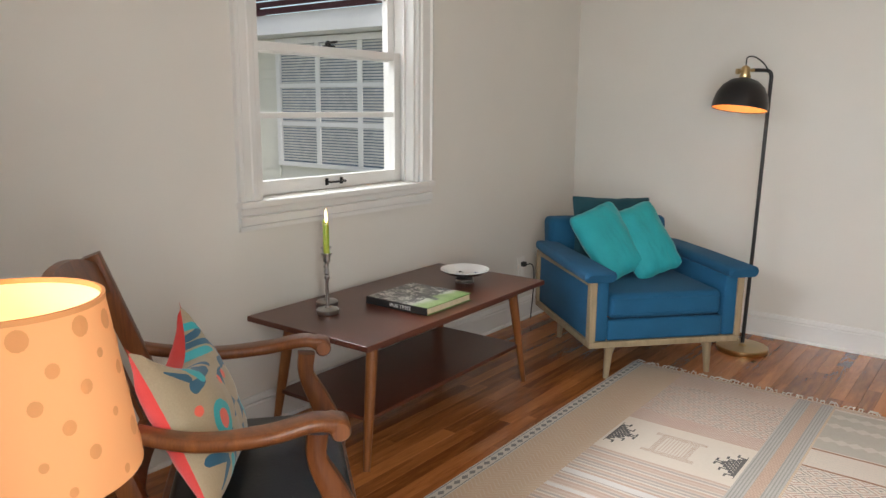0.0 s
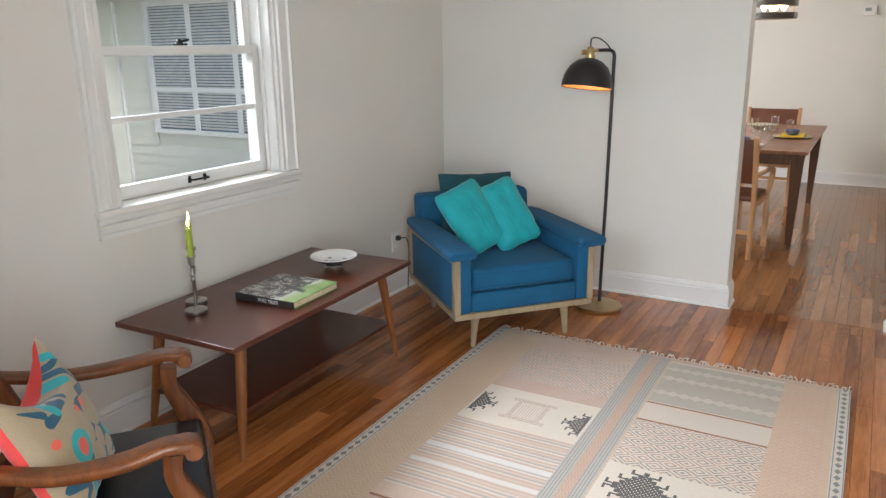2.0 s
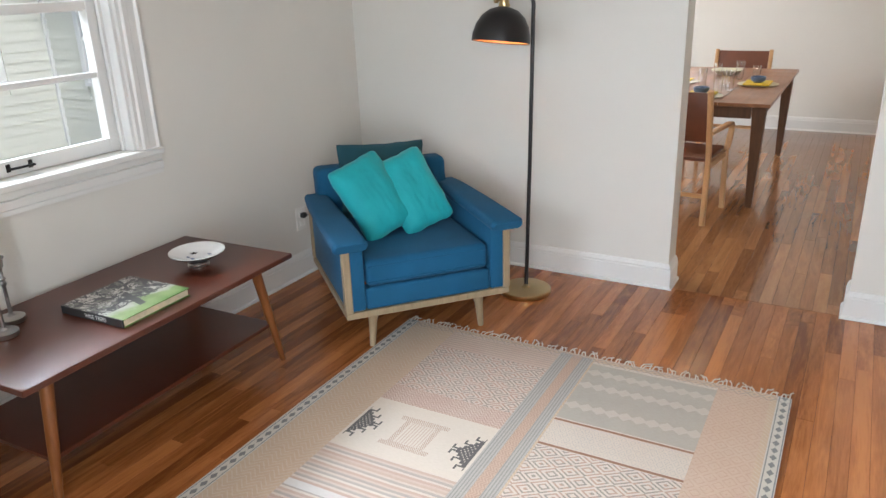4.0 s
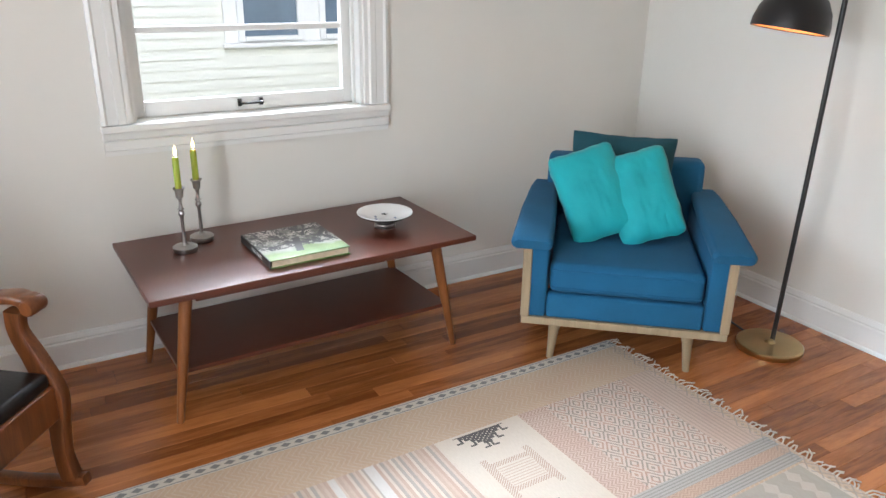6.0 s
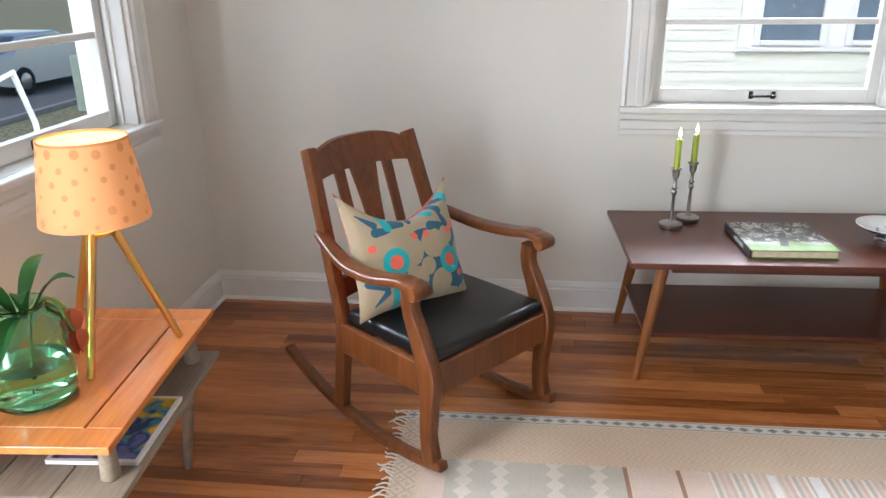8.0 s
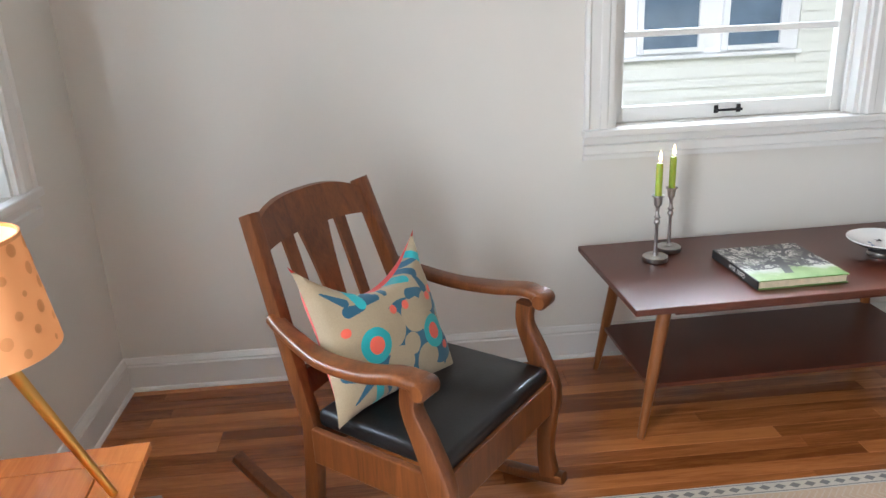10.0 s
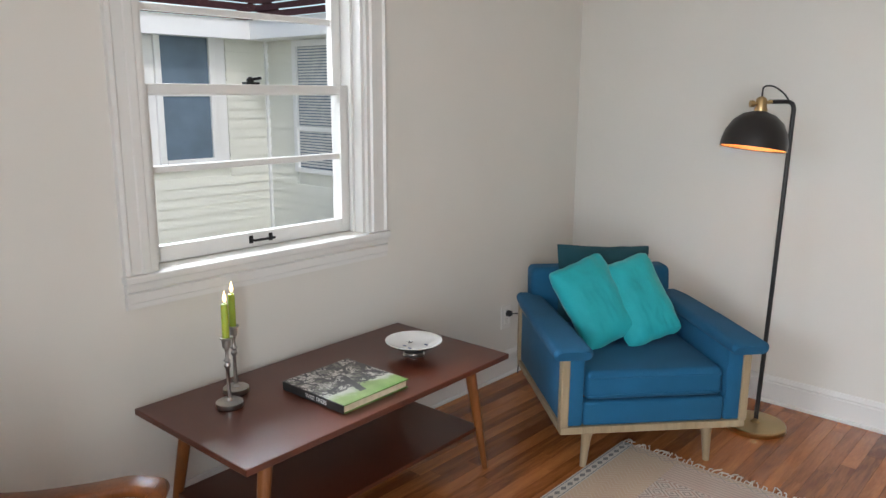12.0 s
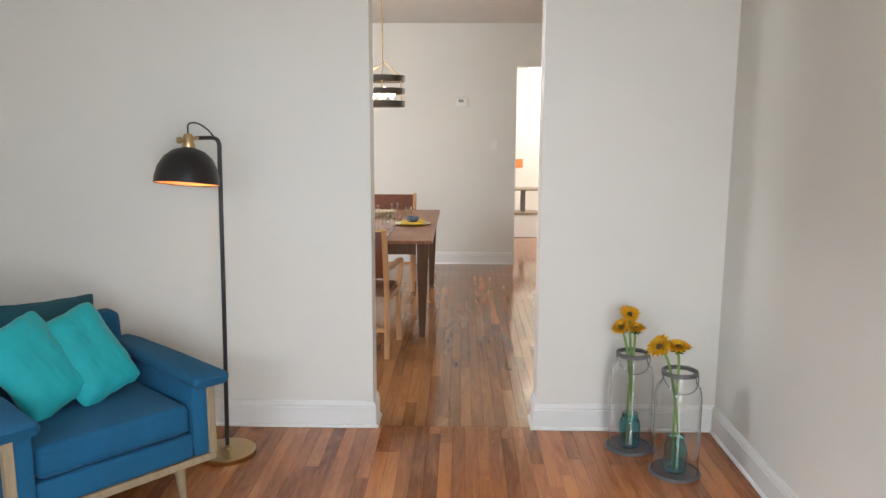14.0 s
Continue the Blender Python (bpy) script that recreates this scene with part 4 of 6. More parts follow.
put_pillow("throw_pillow", "tan and teal patterned pillow with coral back, in rocking chair", -0.060, 0.250, 0.372, 0.39, 0.37, 0.14, [mp.m, M_CORAL], -6, 23, 3, 5, dent=0.10, soft=-0.04, loc=RK, brz=RKZ)

# ---- side table with lamp, vase and magazine ----
st = thing("side_table", "low side table with orange pine top and weathered shelf", "side table", -0.307, 0.641, 0.0, 2.3)
st.scale = (1, 1, 0.952)
for a, b in ((-0.205, -0.135), (-0.133, 0.128), (0.130, 0.205)):
    part("top_board", box(B(), (-0.240, a + 0.001, 0.496), (0.240, b - 0.001, 0.514), 0.002), M_PINE, st, "glossy orange pine board")
for sx in (-1, 1):
    x0, x1 = (0.2415, 0.305) if sx > 0 else (-0.305, -0.2415)
    part("end_board", box(B(), (x0, -0.205, 0.496), (x1, 0.205, 0.514), 0.002), M_PINE, st)
for a, b in ((-0.21, -0.07), (-0.068, 0.07), (0.072, 0.21)):
    part("shelf_board", box(B(), (-0.295, a, 0.374), (0.30, b, 0.390), 0.003), M_GREYWOOD, st, "weathered grey-brown shelf board")
for sx in (-1, 1):
    for sy in (-1, 1):
        part("spacer", tube(B(), [(sx * 0.235, sy * 0.160, 0.3905), (sx * 0.23, sy * 0.158, 0.4955)], [0.020, 0.0155], 14), M_GREYWOOD, st, smooth=True)
        part("leg", tube(B(), [(sx * 0.235, sy * 0.145, 0.3735), (sx * 0.290, sy * 0.080, 0.0)], [0.020, 0.0115], 14), M_GREYWOOD, st, smooth=True)
SC = 0.905

mg = Mat("magazine_cover_print", 0.25)
x, y, z = mg.xyz()
n = mg.noise(16, 2, distortion=1.0)
c = mg.ramp(n + y * 1.5, [(0.3, (0.12, 0.14, 0.30)), (0.44, (0.02, 0.03, 0.09)), (0.5, (0.05, 0.22, 0.38)), (0.56, (0.22, 0.30, 0.08)), (0.66, (0.70, 0.42, 0.03))])
c = mg.mix((x.abs() > 0.098).either(y.abs() > 0.128), c, (0.75, 0.75, 0.75))
mg.color(c)
mag = thing("magazine", "glossy magazine with white border on the lower shelf", "magazine", -0.235, 0.748, 0.3720, 92)
mag.scale = (SC, SC, SC)
part("page_block", box(B(), (-0.107, -0.137, 0.0), (0.107, 0.137, 0.010), 0.001), M_WHITE, mag)
part("cover", box(B(), (-0.108, -0.138, 0.0102), (0.108, 0.138, 0.0112)), mg.m, mag)
text("Breathe", 0.045, pose(0.0, -0.098, 0.0115), simple("dark_print", (0.06, 0.03, 0.08), 0.5), mag, label="dark title lettering")

# table lamp
tl = thing("table_lamp", "lit brass tripod table lamp with dotted orange shade", "table lamp", -0.396, 0.690, 0.4900)
tl.scale = (0.92, 0.92, 0.975)
fab = Mat("shade_fabric", 0.85, Subsurface_Weight=0.0)
fab.b.inputs["Base Color"].default_value = (0.80, 0.37, 0.155, 1)
fab.b.inputs["Emission Color"].default_value = (1.0, 0.36, 0.10, 1)
fab.b.inputs["Emission Strength"].default_value = 0.13
inn = Mat("shade_inside", 0.85)
inn.b.inputs["Base Color"].default_value = (0.85, 0.68, 0.42, 1)
inn.b.inputs["Emission Color"].default_value = (1.0, 0.66, 0.28, 1)
inn.b.inputs["Emission Strength"].default_value = 0.36
dotm = simple("shade_dot", (0.74, 0.31, 0.11), 0.85, vary=0.1)
ZB, ZT, RB, RT = 0.328, 0.512, 0.127, 0.099
part("shade", lathe(B(), [(RB, ZB), (RT, ZT), (RT - 0.002, ZT), (RB - 0.002, ZB)], n=64, caps=False), fab.m, tl, "pale orange fabric shade with brown dots", smooth=True)
part("shade_lining", lathe(B(), [(RB - 0.003, ZB + 0.001), (RT - 0.003, ZT - 0.001)], n=64, caps=False), inn.m, tl, "glowing cream inside of the shade", smooth=True)
part("shade_trim", lathe(B(), [(RT + 0.0012, ZT - 0.004), (RT + 0.001, ZT + 0.0015), (RT - 0.003, ZT + 0.0015), (RT - 0.0035, ZT - 0.004)], n=64, caps=False), dotm, tl, smooth=True)
rr = random.Random(4)
for row in range(6):
    zz = ZB + 0.016 + row * 0.030
    for k in range(12):
        a = (k + 0.5 * (row % 2)) * 2 * math.pi / 12 + rr.uniform(-0.05, 0.05)
        r = rr.choice((0.005, 0.0075, 0.0105))
        bm = bmesh.new()
        z0 = zz + rr.uniform(-0.004, 0.004)
        R = RB + (RT - RB) * (z0 - ZB) / (ZT - ZB)
        c0 = bm.verts.new((math.cos(a) * (R + 0.0012), math.sin(a) * (R + 0.0012), z0))
        ring = []
        for q in range(12):
            da, dz = r / R * math.cos(q * math.pi / 6), r * math.sin(q * math.pi / 6)
            R2 = RB + (RT - RB) * (z0 + dz - ZB) / (ZT - ZB) + 0.0007
            ring.append(bm.verts.new((math.cos(a + da) * R2, math.sin(a + da) * R2, z0 + dz)))
        for q in range(12):
            bm.faces.new((c0, ring[q], ring[(q + 1) % 12]))
        part("dot", bm, dotm, tl)
for fx, fy in ((-0.068, 0.132), (0.159, 0.008), (-0.063, -0.150)):
    part("leg", tube(B(), [(fx * 0.22, fy * 0.22, 0.300), (fx, fy, 0.0)], [0.0115, 0.0085], 12), M_GOLD, tl, "slim brass leg", smooth=True)
part("hub", lathe(B(), [(0.020, 0.285), (0.040, 0.292), (0.042, 0.300), (0.030, 0.304), (0.014, 0.31), (0.014, 0.36)], n=24), M_GOLD, tl, smooth=True)
part("bulb", lathe(B(), [(0.013, 0.36), (0.028, 0.40), (0.028, 0.42), (0.010, 0.445)], n=20), glow("table_bulb_glow", (1.0, 0.8, 0.5), 6.0), tl, "glowing bulb", smooth=True).visible_shadow = False

# vase
vs = thing("glass_vase", "round green glass jar vase half filled with water", "vase", -0.171, 0.628, 0.4900)
vs.scale = (1.10, 1.10, 1.15)
prof = [(0.062, 0.0), (0.072, 0.010), (0.074, 0.05), (0.074, 0.12), (0.066, 0.150), (0.046, 0.168), (0.042, 0.178), (0.047, 0.186), (0.045, 0.188), (0.039, 0.180), (0.042, 0.166), (0.062, 0.148), (0.070, 0.12), (0.070, 0.05), (0.068, 0.012), (0.058, 0.006)]
bm = lathe(B(), prof, n=48, caps=False)
bm.verts.ensure_lookup_table()
bmesh.ops.holes_fill(bm, edges=[e for e in bm.edges if e.is_boundary])
part("body", bm, M_GREENGLASS, vs, smooth=True)
part("water", lathe(B(), [(0.056, 0.0065), (0.0675, 0.013), (0.0695, 0.04), (0.0695, 0.075)], n=40), glass("green_water", (0.72, 0.97, 0.84), 0.0, 1.33), vs, "water", smooth=True)


def leaf(bm, base, tip, width, droop=0.03, n=9):
    b, t = Vector(base), Vector(tip)
    side = (t - b).cross(Vector((0, 0, 1))).normalized()
    rows = []
    for i in range(n + 1):
        s = i / n
        c = b.lerp(t, s) + Vector((0, 0, droop * math.sin(math.pi * s)))
        w = width * math.sin(math.pi * min(1, s * 0.94 + 0.04)) ** 0.8 / 2
        rows.append([bm.verts.new(c + side * w + Vector((0, 0, w * 0.4))), bm.verts.new(c), bm.verts.new(c - side * w + Vector((0, 0, w * 0.4)))])
    for p, q in zip(rows, rows[1:]):
        bm.faces.new((p[0], p[1], q[1], q[0])), bm.faces.new((p[1], p[2], q[2], q[1]))
    bmesh.ops.solidify(bm, geom=bm.faces[:], thickness=0.0012)


tu = thing("tulips", "drooping coral tulips with long green leaves in the green vase", "flowers", -0.171, 0.628, 0.4900)
tu.scale = (1.05, 1.05, 1.12)
for bx, by, bz, tx, ty, tz in ((0.0, 0.0, 0.16, -0.14, -0.02, 0.235), (0.01, 0, 0.16, 0.13, 0.02, 0.27), (0, 0, 0.16, 0.17, -0.02, 0.21), (0, 0.01, 0.16, 0.16, 0.06, 0.15), (0, 0.02, 0.16, -0.02, 0.11, 0.235), (0.0, 0.01, 0.165, 0.10, 0.08, 0.235), (0.0, 0.0, 0.16, 0.08, -0.10, 0.26), (-0.01, 0.01, 0.17, -0.075, 0.07, 0.10)):
    bm = B()
    leaf(bm, (bx, by, bz), (tx, ty, tz), 0.032, 0.03)
    part("leaf", bm, M_LEAF, tu, smooth=True)
for px, py, pz, up in ((-0.055, 0.062, 0.135, -1), (-0.045, 0.072, 0.10, -1)):
    bm = B()
    tube(bm, curve([(0, 0, 0.05), (-0.01, 0.015, 0.17), (-0.03, 0.045, 0.19), (px, py, pz + 0.02)], 5), 0.003, 8)
    part("stem", bm, M_STEM, tu, smooth=True)
    for k in range(5):
        a = k * 2 * math.pi / 5
        bm = B()
        leaf(bm, (px + 0.006 * math.cos(a), py + 0.006 * math.sin(a), pz + 0.02), (px + 0.006 * math.cos(a), py + 0.006 * math.sin(a) + 0.004, pz - 0.028), 0.030, 0.0, 6)
        for v in bm.verts:
            d = Vector((math.cos(a), math.sin(a), 0))
            s = max(0, min(1, (pz + 0.02 - v.co.z) / 0.048))
            v.co += d * 0.009 * math.sin(math.pi * s)
        part("petal", bm, M_TULIP, tu, smooth=True)

# ---- outlet by the corner ----
def wall_plate(name, label, m, kind_):
    o = thing(name, label, "socket" if kind_ else "light switch")
    mm = m.copy()
    mm.translation *= K
    o.matrix_basis = mm  # on the wall itself
    part("plate", box(B(), (-0.036, -0.006, -0.058), (0.036, 0.0, 0.058), 0.003), M_PLASTIC, o)
    if kind_:
        for zz in (-0.022, 0.022):
            part("receptacle", box(B(), (-0.017, -0.009, zz - 0.015), (0.017, -0.0062, zz + 0.015), 0.004), M_PLASTIC, o)
        return o
    part("toggle", box(B(), (-0.017, -0.009, -0.034), (0.017, -0.0062, 0.034), 0.002), M_PLASTIC, o)
    return o


outlet = wall_plate("outlet", "white wall socket with a black plug in it", pose(WX, 3.795, 0.30, 0, 0, 90), True)
part("plug", box(B(), (-0.012, -0.034, 0.008), (0.014, -0.0092, 0.034), 0.004), M_CABLE, outlet, "black plug")
part("cable", tube(B(), curve([(0.0, -0.03, 0.02), (0.03, -0.06, 0.015), (0.05, -0.06, -0.08), (0.06, -0.04, -0.30)], 6), 0.003, 8), M_CABLE, outlet, smooth=True)

# ---- lanterns with sunflowers ----
def lantern(x, y, heads):
    ln = thing("glass_lantern", "tall clear glass cylinder lantern with a zinc base and wire handle", "lantern", x, y, 0.0, group="glass lanterns by the wall")
    ln.scale = (1.08, 1.08, 0.88)
    part("base", lathe(B(), [(0.090, 0), (0.095, 0.004), (0.095, 0.018), (0.090, 0.020), (0.088, 0.010), (0.001, 0.010)], n=40), M_ZINC, ln, smooth=True)
    part("cylinder", lathe(B(), [(0.086, 0.0115), (0.086, 0.38), (0.078, 0.42), (0.062, 0.45), (0.060, 0.49), (0.057, 0.49), (0.059, 0.449), (0.075, 0.418), (0.083, 0.379), (0.083, 0.0115)], n=40, caps=False), M_CLEAR, ln, smooth=True)
    part("rim", lathe(B(), [(0.0605, 0.478), (0.066, 0.480), (0.066, 0.497), (0.058, 0.499), (0.0565, 0.492)], n=40, caps=False), M_ZINC, ln, "grey metal rim", smooth=True)
    pts = [(0.067 * math.cos(a), -0.067 * math.sin(a) * 0.9 - 0.004, 0.484 - 0.075 * math.sin(a)) for a in [math.pi * k / 16 for k in range(17)]]
    part("handle", tube(B(), pts, 0.002, 6), M_ZINC, ln, "thin wire handle", smooth=True)
    jr = thing("mason_jar", "teal glass preserving jar inside the lantern", "jar", x, y, 0.0108, group="teal jars in the lanterns")
    bm = lathe(B(), [(0.040, 0.0), (0.046, 0.006), (0.046, 0.105), (0.038, 0.125), (0.034, 0.132), (0.036, 0.140), (0.034, 0.150), (0.031, 0.150), (0.031, 0.130), (0.042, 0.104), (0.042, 0.008), (0.036, 0.004)], n=32, caps=False)
    bmesh.ops.holes_fill(bm, edges=[e for e in bm.edges if e.is_boundary])
    part("glass_body", bm, M_TEALGLASS, jr, smooth=True)
    for k, (hx, hy, hz, r) in enumerate(heads):
        sf = thing("sunflower", "yellow sunflower with a brown centre on a tall green stem", "sunflower", x, y, 0.018, group="sunflowers in the lanterns")
        sf.scale = (1, 1, 0.955)
        part("stem", tube(B(), curve([(0.01 * math.cos(k * 2), 0.01 * math.sin(k * 2), 0.0), (0.012 * math.cos(k * 2 + 1), 0.012 * math.sin(k * 2 + 1), 0.2), (hx * 0.5, hy * 0.5, 0.46), (hx, hy + 0.01, hz)], 5), 0.0055, 8), M_STEM, sf, smooth=True)
        face = Matrix.Translation((hx, hy, hz)) @ pose(0, 0, 0, 50 - 35 * (k % 2), 0, -22 + 30 * (k - 1))
        bm = lathe(B(), [(0.001, -0.006), (r * 0.22, -0.004), (r * 0.27, 0.004), (r * 0.2, 0.011), (0.001, 0.012)], n=20, caps=False)
        turned(bm, 0, face)
        part("centre", bm, M_SEED, sf, smooth=True)
        for layer in (0, 1, 2):
            for q in range(15):
                a = (q + 0.33 * layer) * 2 * math.pi / 15
                bm = B()
                L = r * (1.05 - 0.20 * layer) * (1 + 0.1 * math.sin(q * 5.1 + k))
                leaf(bm, (r * 0.2 * math.cos(a), r * 0.2 * math.sin(a), 0), (L * math.cos(a), L * math.sin(a), 0.006 + 0.008 * layer), r * 0.34, 0.004, 4)
                turned(bm, 0, face)
                part("petal", bm, M_PETAL, sf, smooth=True)
        for q in range(7):
            a = q * 2 * math.pi / 7
            bm = B()
            leaf(bm, (0, 0, -0.010), (r * 0.6 * math.cos(a), r * 0.6 * math.sin(a), -0.016), r * 0.3, -0.004, 4)
            turned(bm, 0, face)
            part("sepal", bm, M_LEAF, sf, smooth=True)


lantern(1.245, 4.160, [(-0.06, -0.02, 0.560, 0.043), (0.0, -0.03, 0.555, 0.042), (-0.02, 0.01, 0.612, 0.045)])
lantern(1.370, 3.917, [(-0.095, -0.03, 0.550, 0.052), (-0.025, -0.04, 0.550, 0.050)])

# ---- rug ----
RX0, RX1, RY0, RY1 = -0.865, 0.700, 1.30, 3.60
mr = Mat("woven_rug", 0.95)
x, y, z = mr.xyz()
CREAM, SAND, PINK, GREY, DARK, RUST = (0.64, 0.53, 0.445), (0.55, 0.385, 0.27), (0.58, 0.39, 0.31), (0.40, 0.37, 0.33), (0.09, 0.085, 0.085), (0.30, 0.15, 0.09)
LIGHT = (0.68, 0.60, 0.51)


def rect(x0, x1, y0, y1):
    return (x > x0).both(x < x1).both(y > y0).both(y < y1)


def tri(v, p):
    """A triangle wave of v with period p, from 0 to 1."""
    return ((v * (1 / p)) % 1.0 - 0.5).abs() * 2.0


wob = mr.noise(3, 2) * 0.012 - 0.006
xw, yw = x + wob, y + wob
weft = mr.noise(260, 2, (0.25, 1, 1))
col = mr.mix(mr.noise(5, 4), SAND, (0.60, 0.46, 0.33))
chev = ((tri(xw, 0.060) * 0.030 + yw) * (1 / 0.020)) % 1.0 > 0.72
col = mr.mix((chev * 0.30), col, LIGHT)


def diamonds(px, py, dens, lo=0.32):
    d = tri(xw, px) + tri(yw, py)
    return ((d * dens) % 1.0) < lo


# field areas
A0, A1, B0, B1 = -0.622, -0.147, -0.006, 0.455
col = mr.mix(rect(A0, A1, 1.38, 3.57), col, mr.mix(mr.noise(8, 3), PINK, CREAM))
col = mr.mix(rect(B0, B1, 1.38, 3.565), col, mr.mix(mr.noise(8, 3), CREAM, LIGHT))
col = mr.mix(rect(A0, A1, 3.43, 3.56).both((y * 60.0) % 1.0 > 0.6) * 0.6, col, (0.42, 0.33, 0.28))
dA = diamonds(0.083, 0.064, 2.0, 0.42)
col = mr.mix(rect(A0, A1, 3.09, 3.43), col, mr.mix(dA * 0.7, CREAM, mr.mix(mr.noise(30, 1) > 0.52, (0.20, 0.17, 0.16), (0.38, 0.20, 0.16))))
col = mr.mix(rect(A0, A1, 2.985, 3.09).both(((tri(x, 0.03) * 0.018 + y) * 70.0) % 1.0 > 0.55) * 0.6, col, (0.35, 0.22, 0.18))
col = mr.mix(rect(A0, A1, 2.68, 2.985), col, LIGHT)
frame_h = rect(-0.455, -0.32, 2.755, 2.905).both(rect(-0.435, -0.34, 2.77, 2.89).inv()).either(rect(-0.48, -0.295, 2.742, 2.765)).either(rect(-0.48, -0.295, 2.895, 2.918))
col = mr.mix(frame_h.both(((x + y) * 110.0) % 1.0 > 0.45) * 0.75, col, (0.42, 0.27, 0.2))
col = mr.mix(rect(-0.433, -0.342, 2.772, 2.888).both(((x) * 90.0) % 1.0 > 0.6) * 0.45, col, (0.42, 0.27, 0.2))


def motif(x0, cy, side, big=1.0):
    """A stepped half lozenge in dark yarn, its straight edge at x0, its hooked edge on that side of it."""
    global col
    qx = (x - x0) * (side / big)
    qy = (y - cy).abs() * (1 / big)
    stepy = (qy * 70.0).floor() * (1 / 70)
    body = (qx > (0.004 if big < 1.2 else 0.0)).both((stepy * 0.80 + qx) < 0.064)
    check = (((x * 1.0 + y * 0.8) * 66.0) % 1.0 > 0.36).either(((x - y * 0.8) * 66.0) % 1.0 > 0.36)
    solid = (qx < (0.012 if big < 1.2 else 0.0)).either((stepy * 0.80 + qx) > 0.054)
    col = mr.mix(body.both(check.either(solid)), col, DARK)
    for k in (0, 1, 2):
        off = 0.062 - k * 0.024
        hy = (qy - k * 0.031 - 0.006).abs()
        bar = (hy < 0.0035).both(qx > off - 0.004).both(qx < off + 0.022)
        hook = ((qy - k * 0.031 - 0.014).abs() < 0.0105).both(qx > off + 0.015).both(qx < off + 0.022)
        col = mr.mix(bar.either(hook), col, DARK)


motif(A0 + 0.006, 2.825, 1, 1.08)
motif(A1 - 0.006, 2.822, -1, 1.08)
# narrow stripes
sA = rect(A0, A1, 2.17, 2.68)
fr = ((yw * 52.0).floor() * 0.618) % 1.0
st_on = ((yw * 52.0) % 1.0 > 0.45)
col = mr.mix(sA, col, mr.mix(fr, (0.58, 0.44, 0.36), LIGHT))
col = mr.mix(sA.both(st_on) * 0.55, col, mr.mix(fr > 0.55, (0.46, 0.32, 0.26), (0.24, 0.23, 0.24)))
col = mr.mix(rect(A0, A1, 2.44, 2.47).either(rect(A0, A1, 2.33, 2.35)), col, (0.66, 0.63, 0.60))


def zigzags(x0, x1, ya, yb, rows):
    global col
    area = rect(x0, x1, ya, yb)
    col = mr.mix(area, col, mr.mix(mr.noise(12, 3), (0.41, 0.37, 0.315), (0.49, 0.44, 0.375)))
    for cy in rows:
        d = (tri(x, 0.046) * 0.020 - 0.020 + (y - cy).abs()) < 0.006
        col = mr.mix(area.both(d), col, (0.56, 0.50, 0.43))


zigzags(B0, B1, 3.14, 3.55, (3.485, 3.385, 3.235))
zigzags(A0, A1, 1.45, 1.95, (1.87, 1.75, 1.60, 1.50))
for x0, x1, yy in ((B0, B1, 3.128), (B0, B1, 2.975), (A0, A1, 2.091), (A0, A1, 1.946)):
    col = mr.mix(rect(x0, x1, yy - 0.006, yy + 0.006), col, RUST)
col = mr.mix(rect(B0, B1, 2.985, 3.12).both(diamonds(0.03, 0.05, 1.5, 0.22)) * 0.45, col, (0.33, 0.36, 0.36))
col = mr.mix(rect(A0, A1, 1.955, 2.085).both(diamonds(0.03, 0.05, 1.5, 0.22)) * 0.45, col, (0.33, 0.36, 0.36))
dB = diamonds(0.092, 0.066, 2.0, 0.42)
col = mr.mix(rect(B0, B1, 2.635, 2.965).both(dB) * 0.75, col, mr.mix(mr.noise(30, 1) > 0.52, (0.20, 0.18, 0.17), (0.40, 0.23, 0.18)))
col = mr.mix(rect(B0, B1, 2.36, 2.635), col, LIGHT)
col = mr.mix(rect(B0, B1, 1.45, 2.35).both(dB) * 0.7, col, (0.22, 0.20, 0.2))
motif(0.130, 2.50, 1, 1.35)
motif(0.130, 2.50, -1, 1.35)
# middle band
col = mr.mix(rect(A1, B0 - 0.008, 1.34, 3.585), col, (0.55, 0.40, 0.30))
col = mr.mix(rect(-0.105, -0.05, 1.34, 3.585).both(((tri(y, 0.03) * 0.012 + x) * 90.0) % 1.0 > 0.55) * 0.5, col, (0.36, 0.22, 0.17))
gb = rect(A1, -0.098, 1.34, 3.585).either(rect(-0.058, B0 - 0.008, 1.34, 3.585))
col = mr.mix(gb, col, (0.45, 0.42, 0.385))
col = mr.mix(gb.both((x * 95.0) % 1.0 > 0.6) * 0.6, col, (0.22, 0.215, 0.21))
# side borders
pinkE = rect(B1, 0.63, 1.38, 3.565)
col = mr.mix(pinkE, col, mr.mix(mr.noise(7, 3), (0.58, 0.40, 0.29), (0.60, 0.46, 0.36)))
col = mr.mix(pinkE.both(diamonds(0.055, 0.060, 1.5, 0.2)) * 0.35, col, (0.40, 0.22, 0.15))
for x0, x1 in ((-0.865, -0.817), (0.652, 0.700)):
    c = (x0 + x1) / 2
    e_ = rect(x0, x1, RY0, RY1)
    col = mr.mix(e_, col, (0.60, 0.55, 0.48))
    dd = (tri(y, 0.042) * 0.5 + (x - c).abs() * 36.0) < 0.40
    col = mr.mix(e_.both(dd), col, (0.20, 0.20, 0.20))
    col = mr.mix(e_.both(((x - c).abs() - 0.018).abs() < 0.0018), col, (0.22, 0.23, 0.24))
for y0, y1 in ((RY1 - 0.045, RY1), (RY0, RY0 + 0.07)):
    e_ = rect(RX0, RX1, y0, y1)
    col = mr.mix(e_.both(diamonds(0.05, 0.05, 1.2, 0.3)) * 0.5, col, (0.24, 0.24, 0.24))
